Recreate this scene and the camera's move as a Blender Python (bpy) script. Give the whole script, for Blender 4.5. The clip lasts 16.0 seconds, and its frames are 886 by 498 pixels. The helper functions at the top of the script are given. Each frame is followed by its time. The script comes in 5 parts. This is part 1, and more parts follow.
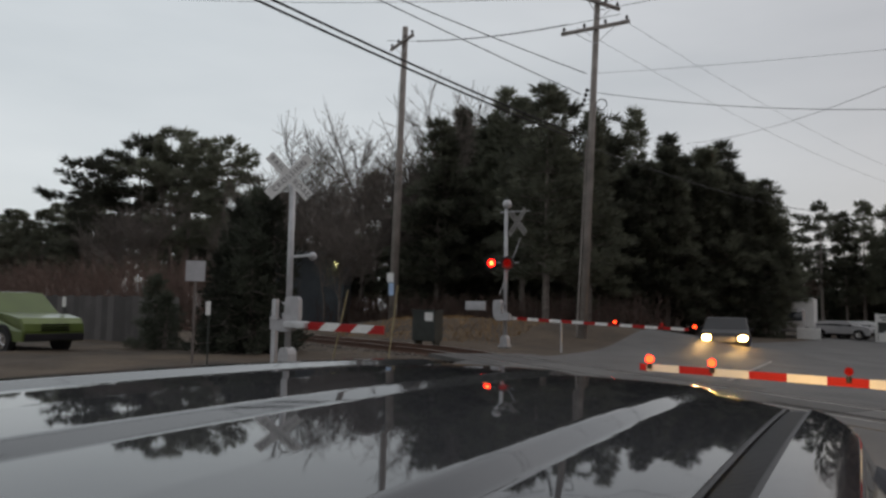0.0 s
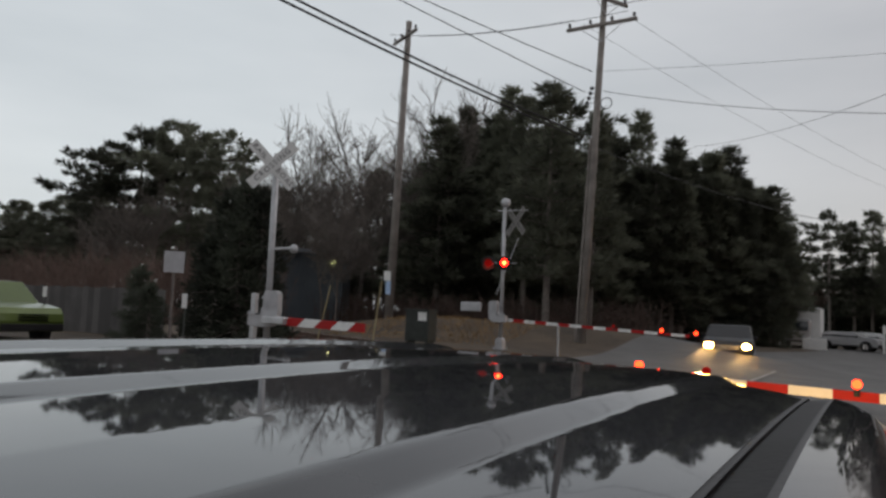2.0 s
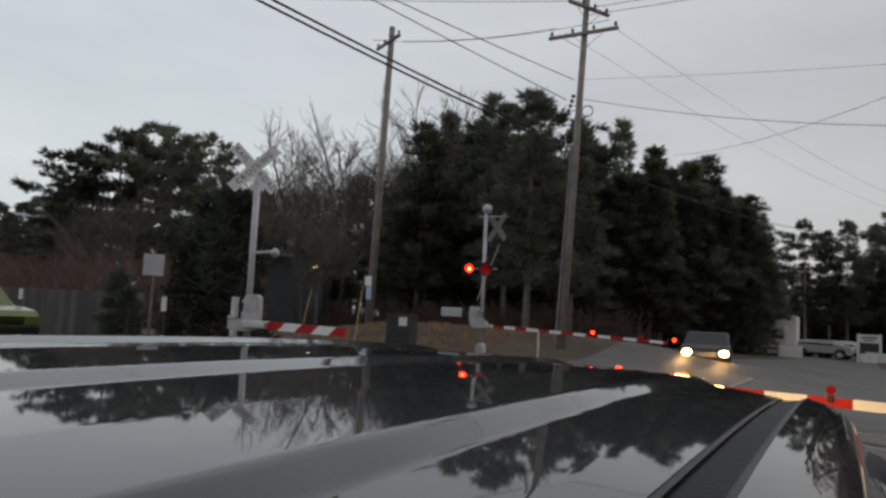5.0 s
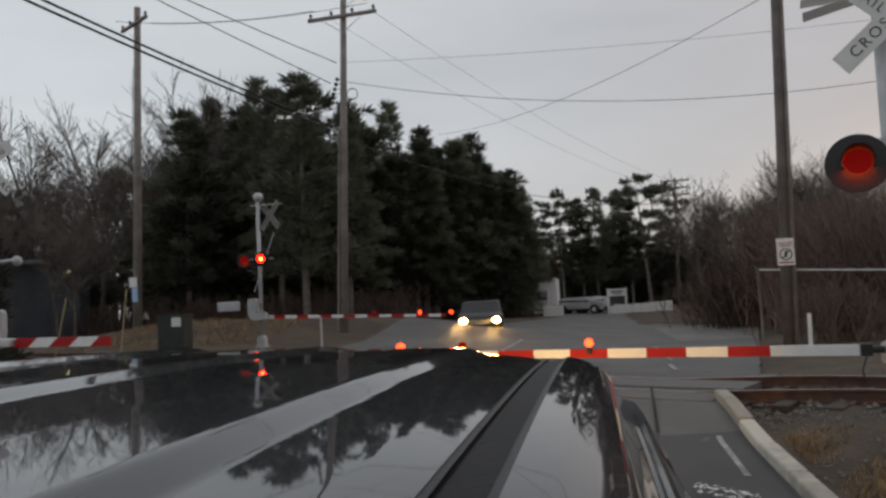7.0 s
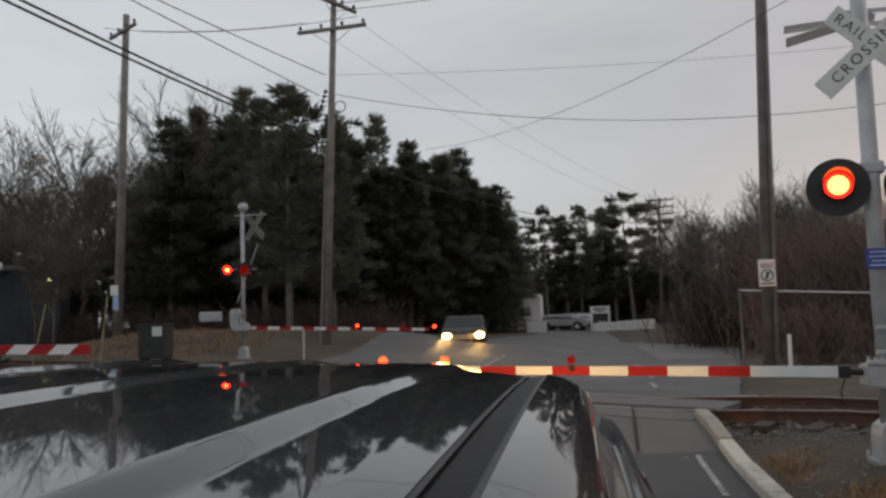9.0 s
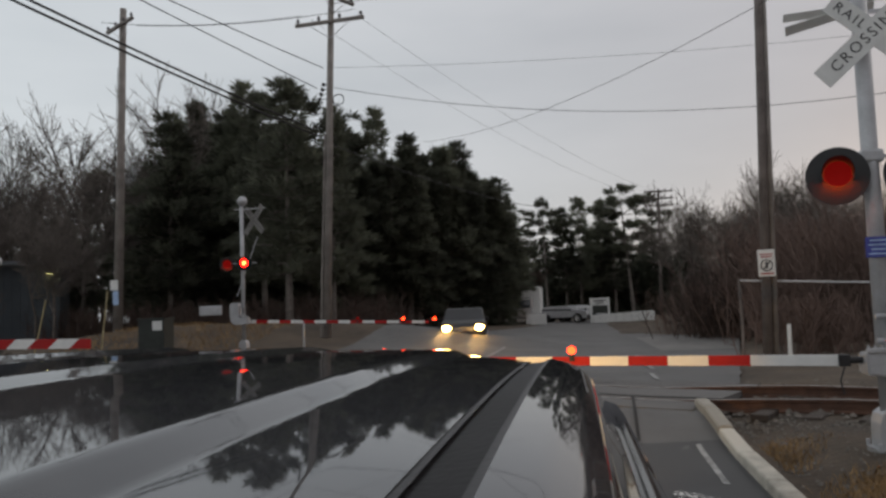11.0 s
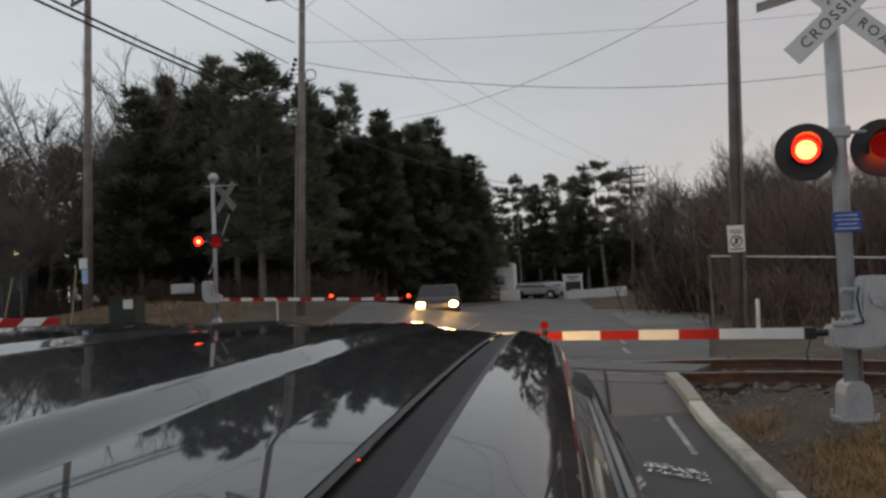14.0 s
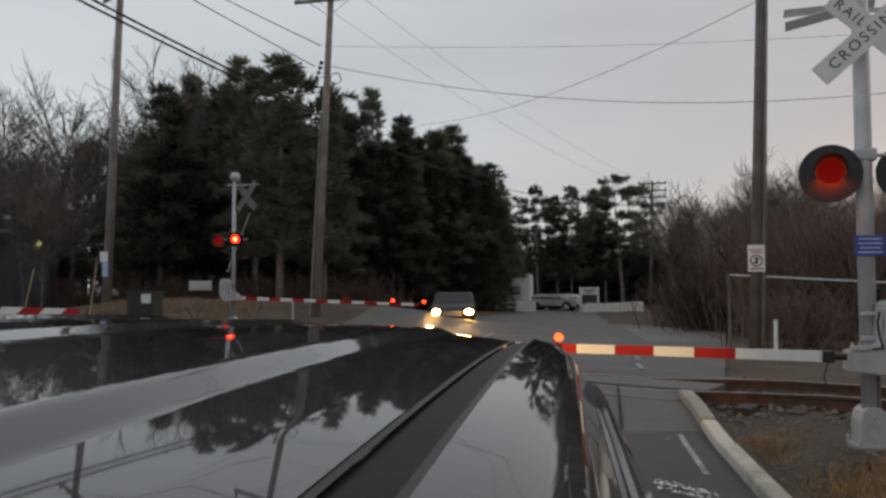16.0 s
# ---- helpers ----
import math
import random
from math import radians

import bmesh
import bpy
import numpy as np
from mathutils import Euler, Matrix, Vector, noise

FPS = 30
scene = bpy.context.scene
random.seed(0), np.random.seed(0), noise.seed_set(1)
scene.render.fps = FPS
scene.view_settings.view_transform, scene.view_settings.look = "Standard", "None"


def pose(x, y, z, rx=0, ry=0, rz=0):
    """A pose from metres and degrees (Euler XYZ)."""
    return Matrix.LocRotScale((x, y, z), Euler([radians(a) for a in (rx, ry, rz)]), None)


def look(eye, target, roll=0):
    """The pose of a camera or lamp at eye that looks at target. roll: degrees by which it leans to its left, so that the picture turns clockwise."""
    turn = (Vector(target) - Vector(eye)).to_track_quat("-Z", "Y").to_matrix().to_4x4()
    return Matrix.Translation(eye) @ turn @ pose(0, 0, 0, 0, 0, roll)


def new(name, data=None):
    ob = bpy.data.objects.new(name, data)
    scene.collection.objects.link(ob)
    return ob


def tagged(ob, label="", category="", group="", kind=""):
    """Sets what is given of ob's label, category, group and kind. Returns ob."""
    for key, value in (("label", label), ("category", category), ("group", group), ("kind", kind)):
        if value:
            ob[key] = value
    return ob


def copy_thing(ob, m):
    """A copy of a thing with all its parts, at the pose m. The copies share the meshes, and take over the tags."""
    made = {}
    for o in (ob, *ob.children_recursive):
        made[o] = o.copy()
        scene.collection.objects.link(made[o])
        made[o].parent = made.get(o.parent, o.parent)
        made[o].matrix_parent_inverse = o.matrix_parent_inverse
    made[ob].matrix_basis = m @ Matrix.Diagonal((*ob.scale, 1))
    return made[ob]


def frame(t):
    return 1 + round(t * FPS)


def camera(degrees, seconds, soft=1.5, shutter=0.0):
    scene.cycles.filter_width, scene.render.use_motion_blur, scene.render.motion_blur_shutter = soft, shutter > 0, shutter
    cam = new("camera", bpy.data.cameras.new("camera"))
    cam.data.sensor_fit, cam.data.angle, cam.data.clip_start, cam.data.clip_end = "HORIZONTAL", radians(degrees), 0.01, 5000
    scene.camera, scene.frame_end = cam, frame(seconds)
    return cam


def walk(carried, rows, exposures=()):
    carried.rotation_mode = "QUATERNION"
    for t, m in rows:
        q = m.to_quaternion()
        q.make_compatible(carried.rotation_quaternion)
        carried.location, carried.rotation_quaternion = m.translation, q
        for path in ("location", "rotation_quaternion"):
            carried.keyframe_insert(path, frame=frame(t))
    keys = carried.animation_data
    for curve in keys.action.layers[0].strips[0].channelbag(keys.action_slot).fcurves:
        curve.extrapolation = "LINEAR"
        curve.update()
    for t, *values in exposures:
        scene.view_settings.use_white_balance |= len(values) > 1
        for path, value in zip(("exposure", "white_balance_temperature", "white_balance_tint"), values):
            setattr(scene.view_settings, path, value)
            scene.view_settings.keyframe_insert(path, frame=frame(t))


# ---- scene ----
cam = camera(60.6, 16.0, soft=2.7, shutter=0.5)

PATH = [
    (0, (-0.251, -0.363, 1.812), (-1.209, 1.385, 1.974), 1),
    (0.5, (-0.271, 0.085, 1.787), (-1.236, 1.829, 1.952), 1),
    (1, (-0.277, 0.377, 1.778), (-1.243, 2.12, 1.952), 1.5),
    (1.5, (-0.284, 0.485, 1.769), (-1.237, 2.234, 1.950), 2.4),
    (2, (-0.282, 0.47, 1.765), (-1.255, 2.209, 1.931), 2.4),
    (2.5, (-0.266, 0.458, 1.759), (-1.232, 2.205, 1.887), 2.8),
    (3, (-0.298, 0.455, 1.749), (-1.227, 2.223, 1.854), 2.2),
    (3.2, (-0.271, 0.409, 1.733), (-1.171, 2.191, 1.846), 1.6),
    (5.3, (-0.277, 0.426, 1.766), (-1.206, 2.187, 1.959), 2.9),
    (5.5, (-0.278, 0.392, 1.786), (-1.176, 2.168, 1.985), 2.8),
    (6, (-0.276, 0.433, 1.777), (-0.999, 2.288, 1.965), -0.1),
    (6.5, (-0.275, 0.448, 1.766), (-0.756, 2.381, 1.937), -2.9),
    (7, (-0.273, 0.477, 1.761), (-0.654, 2.435, 1.901), -3.1),
    (7.5, (-0.271, 0.441, 1.754), (-0.632, 2.403, 1.892), -2.4),
    (8, (-0.264, 0.466, 1.765), (-0.601, 2.43, 1.938), -2.1),
    (10.5, (-0.274, 0.461, 1.756), (-0.620, 2.423, 1.932), -1.9),
    (11, (-0.274, 0.463, 1.748), (-0.613, 2.428, 1.905), -2.4),
    (11.5, (-0.272, 0.463, 1.748), (-0.590, 2.433, 1.883), -2.6),
    (12, (-0.271, 0.466, 1.749), (-0.573, 2.439, 1.874), -2.7),
    (12.5, (-0.271, 0.475, 1.748), (-0.559, 2.451, 1.860), -2.6),
    (13, (-0.271, 0.473, 1.743), (-0.545, 2.452, 1.843), -2.4),
    (13.5, (-0.271, 0.476, 1.738), (-0.543, 2.455, 1.832), -2.5),
    (14, (-0.268, 0.469, 1.737), (-0.543, 2.448, 1.831), -2.7),
    (14.5, (-0.266, 0.474, 1.739), (-0.551, 2.45, 1.846), -2.5),
    (15, (-0.281, 0.465, 1.735), (-0.595, 2.436, 1.850), -1.5),
    (15.5, (-0.275, 0.433, 1.736), (-0.602, 2.402, 1.854), -0.8),
    (16, (-0.266, 0.465, 1.732), (-0.586, 2.436, 1.847), -0.3),
]
walk(cam, [(t, look(eye, aim, roll)) for t, eye, aim, roll in PATH])

# ---- world and light ----
world = bpy.data.worlds.new("dusk_sky")
scene.world = world
world.use_nodes = True
wn = world.node_tree
wn.nodes.clear()
w_out = wn.nodes.new("ShaderNodeOutputWorld")
w_bg = wn.nodes.new("ShaderNodeBackground")
w_sky = wn.nodes.new("ShaderNodeTexSky")
w_sky.sky_type, w_sky.sun_disc = "NISHITA", False
w_sky.sun_elevation, w_sky.sun_rotation = radians(4), radians(35)
w_tc = wn.nodes.new("ShaderNodeTexCoord")
w_map = wn.nodes.new("ShaderNodeMapping")
w_map.inputs["Scale"].default_value = (1.2, 1.2, 4.5)
w_noise = wn.nodes.new("ShaderNodeTexNoise")
w_noise.inputs["Scale"].default_value, w_noise.inputs["Detail"].default_value = 1.6, 5
w_ramp = wn.nodes.new("ShaderNodeValToRGB")
w_ramp.color_ramp.elements[0].position, w_ramp.color_ramp.elements[0].color = 0.3, (0.50, 0.535, 0.565, 1)
w_ramp.color_ramp.elements[1].position, w_ramp.color_ramp.elements[1].color = 0.75, (0.63, 0.66, 0.685, 1)
w_mix = wn.nodes.new("ShaderNodeMixRGB")
w_mix.inputs[0].default_value = 0.02
wn.links.new(w_tc.outputs["Generated"], w_map.inputs["Vector"])
wn.links.new(w_map.outputs["Vector"], w_noise.inputs["Vector"])
wn.links.new(w_noise.outputs["Fac"], w_ramp.inputs["Fac"])
wn.links.new(w_ramp.outputs["Color"], w_mix.inputs[1])
wn.links.new(w_sky.outputs["Color"], w_mix.inputs[2])
w_sep = wn.nodes.new("ShaderNodeSeparateXYZ")
w_side = wn.nodes.new("ShaderNodeValToRGB")      # thinner cloud in the west, thicker and warmer in the east
w_side.color_ramp.elements[0].position, w_side.color_ramp.elements[0].color = 0.15, (1.0, 1.0, 1.0, 1)
w_side.color_ramp.elements[1].position, w_side.color_ramp.elements[1].color = 0.72, (0.66, 0.61, 0.62, 1)
w_half = wn.nodes.new("ShaderNodeMath")
w_half.operation = "MULTIPLY_ADD"
w_half.inputs[1].default_value, w_half.inputs[2].default_value = 0.5, 0.5
w_cloud = wn.nodes.new("ShaderNodeMixRGB")
w_cloud.blend_type = "MULTIPLY"
w_cloud.inputs[0].default_value = 1.0
wn.links.new(w_tc.outputs["Generated"], w_sep.inputs["Vector"])
wn.links.new(w_sep.outputs["X"], w_half.inputs[0])
wn.links.new(w_half.outputs[0], w_side.inputs["Fac"])
wn.links.new(w_mix.outputs["Color"], w_cloud.inputs[1])
wn.links.new(w_side.outputs["Color"], w_cloud.inputs[2])
wn.links.new(w_cloud.outputs["Color"], w_bg.inputs["Color"])
wn.links.new(w_bg.outputs["Background"], w_out.inputs["Surface"])
w_bg.inputs["Strength"].default_value = 1.12
sun = new("sun", bpy.data.lights.new("sun", "SUN"))
sun.data.energy, sun.data.angle, sun.data.color = 0.5, radians(25), (1.0, 0.95, 0.9)
sun.matrix_world = look((20, 30, 25), (0, 10, 0))
scene.view_settings.exposure = 0.0


# ---- materials ----
def material(name, color, rough=0.8, metal=0.0, var=0.25, scale=3.0, fine=60.0, bump=0.2, color2=None, coat=0.0, alpha=None, random_obj=False):
    m = bpy.data.materials.new(name)
    m.use_nodes = True
    n, l = m.node_tree.nodes, m.node_tree.links
    b = n["Principled BSDF"]
    b.inputs["Roughness"].default_value, b.inputs["Metallic"].default_value = rough, metal
    b.inputs["Coat Weight"].default_value = coat
    tc = n.new("ShaderNodeTexCoord")
    big, small = n.new("ShaderNodeTexNoise"), n.new("ShaderNodeTexNoise")
    big.inputs["Scale"].default_value, big.inputs["Detail"].default_value = scale, 6
    small.inputs["Scale"].default_value, small.inputs["Detail"].default_value = fine, 3
    for t in (big, small):
        l.new(tc.outputs["Object"], t.inputs["Vector"])
    add = n.new("ShaderNodeMath")
    add.operation = "MULTIPLY_ADD"
    add.inputs[1].default_value = 0.35
    l.new(small.outputs["Fac"], add.inputs[0])
    mul = n.new("ShaderNodeMath")
    mul.operation = "MULTIPLY"
    mul.inputs[1].default_value = 0.65
    l.new(big.outputs["Fac"], mul.inputs[0])
    l.new(mul.outputs[0], add.inputs[2])
    fac = add.outputs[0]
    if random_obj:
        oi = n.new("ShaderNodeObjectInfo")
        mr = n.new("ShaderNodeMath")
        mr.operation = "MULTIPLY_ADD"
        mr.inputs[1].default_value = 0.5
        l.new(oi.outputs["Random"], mr.inputs[0])
        sub = n.new("ShaderNodeMath")
        sub.operation = "SUBTRACT"
        sub.inputs[1].default_value = 0.25
        l.new(fac, sub.inputs[0])
        l.new(sub.outputs[0], mr.inputs[2])
        fac = mr.outputs[0]
    r = n.new("ShaderNodeValToRGB")
    c2 = color2 or tuple(c * (1 + var) for c in color)
    c1 = tuple(c * (1 - var) for c in color)
    r.color_ramp.elements[0].position, r.color_ramp.elements[0].color = 0.34, (*c1, 1)
    r.color_ramp.elements[1].position, r.color_ramp.elements[1].color = 0.66, (*c2, 1)
    l.new(fac, r.inputs["Fac"])
    l.new(r.outputs["Color"], b.inputs["Base Color"])
    if bump:
        bp = n.new("ShaderNodeBump")
        bp.inputs["Strength"].default_value, bp.inputs["Distance"].default_value = bump, 0.02
        l.new(small.outputs["Fac"], bp.inputs["Height"])
        l.new(bp.outputs["Normal"], b.inputs["Normal"])
    return m


def glow(name, color, strength):
    m = bpy.data.materials.new(name)
    m.use_nodes = True
    b = m.node_tree.nodes["Principled BSDF"]
    b.inputs["Base Color"].default_value = (*color, 1)
    b.inputs["Emission Color"].default_value = (*color, 1)
    b.inputs["Emission Strength"].default_value = strength
    return m


def glass(name, color=(0.02, 0.025, 0.03)):
    m = bpy.data.materials.new(name)
    m.use_nodes = True
    b = m.node_tree.nodes["Principled BSDF"]
    b.inputs["Base Color"].default_value = (*color, 1)
    b.inputs["Roughness"].default_value = 0.04
    b.inputs["Coat Weight"].default_value = 0.5
    return m


M = {
    "soil": material("soil_with_dead_grass", (0.054, 0.039, 0.027), 0.95, scale=0.6, fine=14, var=0.45, bump=0.9, color2=(0.104, 0.074, 0.048)),
    "asphalt": material("worn_asphalt", (0.10, 0.097, 0.094), 0.75, scale=0.5, fine=90, var=0.3, bump=0.35),
    "asphalt_new": material("dark_asphalt", (0.042, 0.042, 0.043), 0.7, scale=0.8, fine=90, var=0.3, bump=0.35),
    "concrete": material("weathered_concrete", (0.17, 0.16, 0.15), 0.8, scale=1.5, fine=60, var=0.25, bump=0.3, random_obj=True),
    "kerb": material("pale_kerb_stone", (0.42, 0.39, 0.33), 0.85, scale=4, fine=60, var=0.3, bump=0.4, random_obj=True),
    "rust": material("rusty_rail_steel", (0.10, 0.05, 0.032), 0.75, 0.3, scale=5, fine=80, var=0.4, bump=0.3),
    "railtop": material("worn_rail_head", (0.35, 0.33, 0.31), 0.35, 0.9, scale=4, fine=50, var=0.2, bump=0.05),
    "ballast": material("ballast_stone", (0.16, 0.14, 0.12), 0.95, scale=3, fine=30, var=0.5, bump=1.0),
    "tie": material("creosoted_timber", (0.05, 0.038, 0.03), 0.9, scale=3, fine=40, var=0.4, bump=0.5),
    "pole": material("grey_weathered_timber", (0.24, 0.215, 0.195), 0.9, scale=2, fine=30, var=0.3, bump=0.5),
    "pole_dark": material("dark_treated_timber", (0.15, 0.128, 0.118), 0.9, scale=2, fine=30, var=0.35, bump=0.5),
    "steel": material("galvanised_steel", (0.48, 0.48, 0.49), 0.45, 0.55, scale=6, fine=50, var=0.18, bump=0.08),
    "silver": material("silver_painted_metal", (0.43, 0.43, 0.44), 0.5, 0.25, scale=5, fine=60, var=0.15, bump=0.06),
    "white": material("white_reflective_sheet", (0.72, 0.72, 0.70), 0.5, scale=6, fine=60, var=0.08, bump=0.03),
    "red": material("red_reflective_sheet", (0.36, 0.004, 0.004), 0.75, scale=6, fine=60, var=0.12, bump=0.03),
    "black": material("black_painted_metal", (0.015, 0.014, 0.015), 0.5, scale=6, fine=60, var=0.3, bump=0.05),
    "ink": material("black_lettering", (0.03, 0.03, 0.03), 0.6, bump=0),
    "blue": material("blue_plate", (0.05, 0.06, 0.28), 0.5, scale=8, bump=0.02),
    "bluewhite": material("pale_blue_plate", (0.35, 0.48, 0.68), 0.5, scale=8, bump=0.02),
    "yellow": material("yellow_plastic", (0.30, 0.25, 0.13), 0.5, scale=8, bump=0.05),
    "cabinet": material("dark_green_cabinet_steel", (0.03, 0.035, 0.03), 0.6, scale=4, var=0.3, bump=0.1),
    "bark": material("grey_brown_bark", (0.16, 0.138, 0.122), 0.95, scale=3, fine=20, var=0.4, bump=0.6),
    "needle": material("pine_needles", (0.105, 0.110, 0.080), 0.8, scale=0.9, fine=9, var=0.5, bump=0, random_obj=True),
    "needle2": material("dark_cedar_leaves", (0.055, 0.062, 0.045), 0.8, scale=1.5, fine=9, var=0.5, bump=0, random_obj=True),
    "brush": material("bare_brush_twigs", (0.10, 0.068, 0.056), 0.95, scale=1.0, fine=8, var=0.5, bump=0, random_obj=True),
    "wire": material("black_cable", (0.02, 0.02, 0.022), 0.7, bump=0),
    "insul": material("dark_ceramic", (0.06, 0.05, 0.05), 0.3, bump=0),
    "paint": material("charcoal_car_paint", (0.045, 0.046, 0.05), 0.03, 0.0, scale=2, fine=300, var=0.06, bump=0.0),
    "trim": material("matt_black_trim", (0.025, 0.024, 0.025), 0.45, scale=5, fine=80, var=0.2, bump=0.05),
    "chrome": material("bright_metal_trim", (0.6, 0.6, 0.6), 0.12, 1.0, bump=0),
    "tyre": material("tyre_rubber", (0.02, 0.02, 0.02), 0.85, scale=8, bump=0.1),
    "glass": glass("tinted_glass"),
    "green": material("metallic_green_paint", (0.085, 0.12, 0.022), 0.3, 0.3, scale=2, fine=200, var=0.1, bump=0, coat=0.6),
    "dark_car": material("dark_car_paint", (0.03, 0.03, 0.032), 0.5, 0.0, scale=2, fine=200, var=0.1, bump=0),
    "panel": material("crossing_panel_concrete", (0.088, 0.084, 0.080), 0.75, scale=1.5, fine=60, var=0.25, bump=0.3, random_obj=True),
    "grey_car": material("grey_car_paint", (0.42, 0.42, 0.43), 0.3, 0.3, scale=2, fine=200, var=0.1, bump=0, coat=0.6),
    "white_car": material("white_car_paint", (0.6, 0.6, 0.6), 0.3, 0.0, scale=2, fine=200, var=0.05, bump=0, coat=0.6),
    "fence": material("weathered_fence_board", (0.09, 0.083, 0.08), 0.9, scale=1.2, fine=30, var=0.3, bump=0.4, random_obj=True),
    "siding": material("bluish_metal_siding", (0.075, 0.09, 0.105), 0.6, scale=0.8, fine=20, var=0.2, bump=0.1),
    "roofing": material("grey_roof_sheet", (0.2, 0.215, 0.23), 0.6, scale=0.8, fine=20, var=0.2, bump=0.1),
    "line": material("worn_white_road_paint", (0.26, 0.26, 0.25), 0.7, scale=6, fine=40, var=0.6, bump=0.3),
    "tar": material("crack_sealing_tar", (0.012, 0.011, 0.011), 0.9, bump=0),
    "flake": material("flaked_white_road_paint", (0.62, 0.61, 0.58), 0.8, scale=8, fine=60, var=0.15, bump=0.1),
    "lamp_red": glow("lit_red_lens", (1.0, 0.006, 0.003), 11.0),
    "lamp_core": glow("lit_lamp_core", (1.0, 0.24, 0.045), 9.0),
    "arm_lit": glow("lit_arm_lamp", (1.0, 0.032, 0.006), 9.0),
    "lens_off": material("dark_red_lens", (0.12, 0.003, 0.003), 0.7, bump=0),
    "headlight": glow("lit_headlamp", (1.0, 0.50, 0.10), 80.0),
    "flood": glow("lit_flood_lamp", (1.0, 0.9, 0.35), 12.0),
}


def leafy(name, share):
    """Thin leaves let a share of the light through."""
    n, l = M[name].node_tree.nodes, M[name].node_tree.links
    b = n["Principled BSDF"]
    tr, mix = n.new("ShaderNodeBsdfTranslucent"), n.new("ShaderNodeMixShader")
    l.new(b.inputs["Base Color"].links[0].from_socket, tr.inputs["Color"])
    mix.inputs[0].default_value = share
    l.new(b.outputs["BSDF"], mix.inputs[1])
    l.new(tr.outputs["BSDF"], mix.inputs[2])
    l.new(mix.outputs["Shader"], n["Material Output"].inputs["Surface"])


leafy("needle", 0.45)
leafy("needle2", 0.35)
M["trim"].node_tree.nodes["Principled BSDF"].inputs["IOR"].default_value = 1.14
# Unlit lens: a faint red emission is added in place of afterglow.
b_off = M["lens_off"].node_tree.nodes["Principled BSDF"]
b_off.inputs["Specular IOR Level"].default_value = 0.08
b_off.inputs["Emission Color"].default_value, b_off.inputs["Emission Strength"].default_value = (1.0, 0.02, 0.015, 1), 0.12


# ---- mesh helpers ----
def part(name, bm, mat, parent, label="", smooth=False):
    me = bpy.data.meshes.new(name)
    bmesh.ops.recalc_face_normals(bm, faces=bm.faces)
    if smooth:
        for f in bm.faces:
            f.smooth = True
    bm.to_mesh(me)
    bm.free()
    for m in (mat if isinstance(mat, (list, tuple)) else [mat]):
        me.materials.append(M[m])
    ob = new(name, me)
    ob.parent = parent
    if label:
        tagged(ob, label=label)
    return ob


def raw(name, verts, faces, mat, parent=None, smooth=False):
    me = bpy.data.meshes.new(name)
    me.from_pydata([tuple(v) for v in verts], [], faces)
    me.materials.append(M[mat])
    if smooth:
        me.shade_smooth()
    ob = new(name, me)
    ob.parent = parent
    return ob


def empty(name, m, label, category, group="", kind=""):
    ob = new(name)
    ob.empty_display_size = 0.2
    ob.matrix_world = m
    return tagged(ob, label, category, group, kind)


def box(bm, x0, x1, y0, y1, z0, z1, bevel=0.0, m=None):
    mat = (m or Matrix()) @ Matrix.Translation(((x0 + x1) / 2, (y0 + y1) / 2, (z0 + z1) / 2)) @ Matrix.Diagonal((abs(x1 - x0), abs(y1 - y0), abs(z1 - z0), 1))
    r = bmesh.ops.create_cube(bm, size=1, matrix=mat)
    if bevel:
        es = list({e for v in r["verts"] for e in v.link_edges})
        bmesh.ops.bevel(bm, geom=es, offset=bevel, segments=2, affect="EDGES", profile=0.5)
    return bm


def rod(bm, a, b, r0, r1=None, n=12, caps=True):
    a, b = Vector(a), Vector(b)
    d = b - a
    q = d.to_track_quat("Z", "Y").to_matrix().to_4x4()
    bmesh.ops.create_cone(bm, cap_ends=caps, segments=n, radius1=r0, radius2=r1 if r1 is not None else r0, depth=d.length, matrix=Matrix.Translation((a + b) / 2) @ q)
    return bm


def ball(bm, c, r, n=12, s=(1, 1, 1)):
    bmesh.ops.create_uvsphere(bm, u_segments=n, v_segments=max(6, n // 2), radius=r, matrix=Matrix.Translation(c) @ Matrix.Diagonal((*s, 1)))
    return bm


def prism(bm, pts, y0, y1, m=None):
    """A closed outline in x, z swept along y."""
    m = m or Matrix()
    a = [bm.verts.new(m @ Vector((x, y0, z))) for x, z in pts]
    b = [bm.verts.new(m @ Vector((x, y1, z))) for x, z in pts]
    n = len(pts)
    bm.faces.new(a)
    bm.faces.new(b[::-1])
    for i in range(n):
        bm.faces.new((a[i], a[(i + 1) % n], b[(i + 1) % n], b[i]))
    return bm


def B():
    return bmesh.new()


def smooth01(v, a, b):
    t = min(1.0, max(0.0, (v - a) / (b - a)))
    return t * t * (3 - 2 * t)


TRACK_K = -0.52          # the track runs y = 13.2 - 0.52 x
TRACK_C = 13.2
TRACK_COS = 1 / math.sqrt(1 + TRACK_K ** 2)


def off_track(x, y):
    return (y - TRACK_C - TRACK_K * x) * TRACK_COS


def apron_edge(y):
    """East edge of the paved widening beyond the track."""
    return 3.05 + 0.20 * (y - 18) if y < 34.8 else max(2.4, 6.41 - 0.66 * (y - 34.8))


def paved(x, y):
    return smooth01(off_track(x, y), 1.3, 2.1) * (1 - smooth01(y, 40.5, 42)) * (1 - smooth01(x - apron_edge(y), 0.0, 0.7))


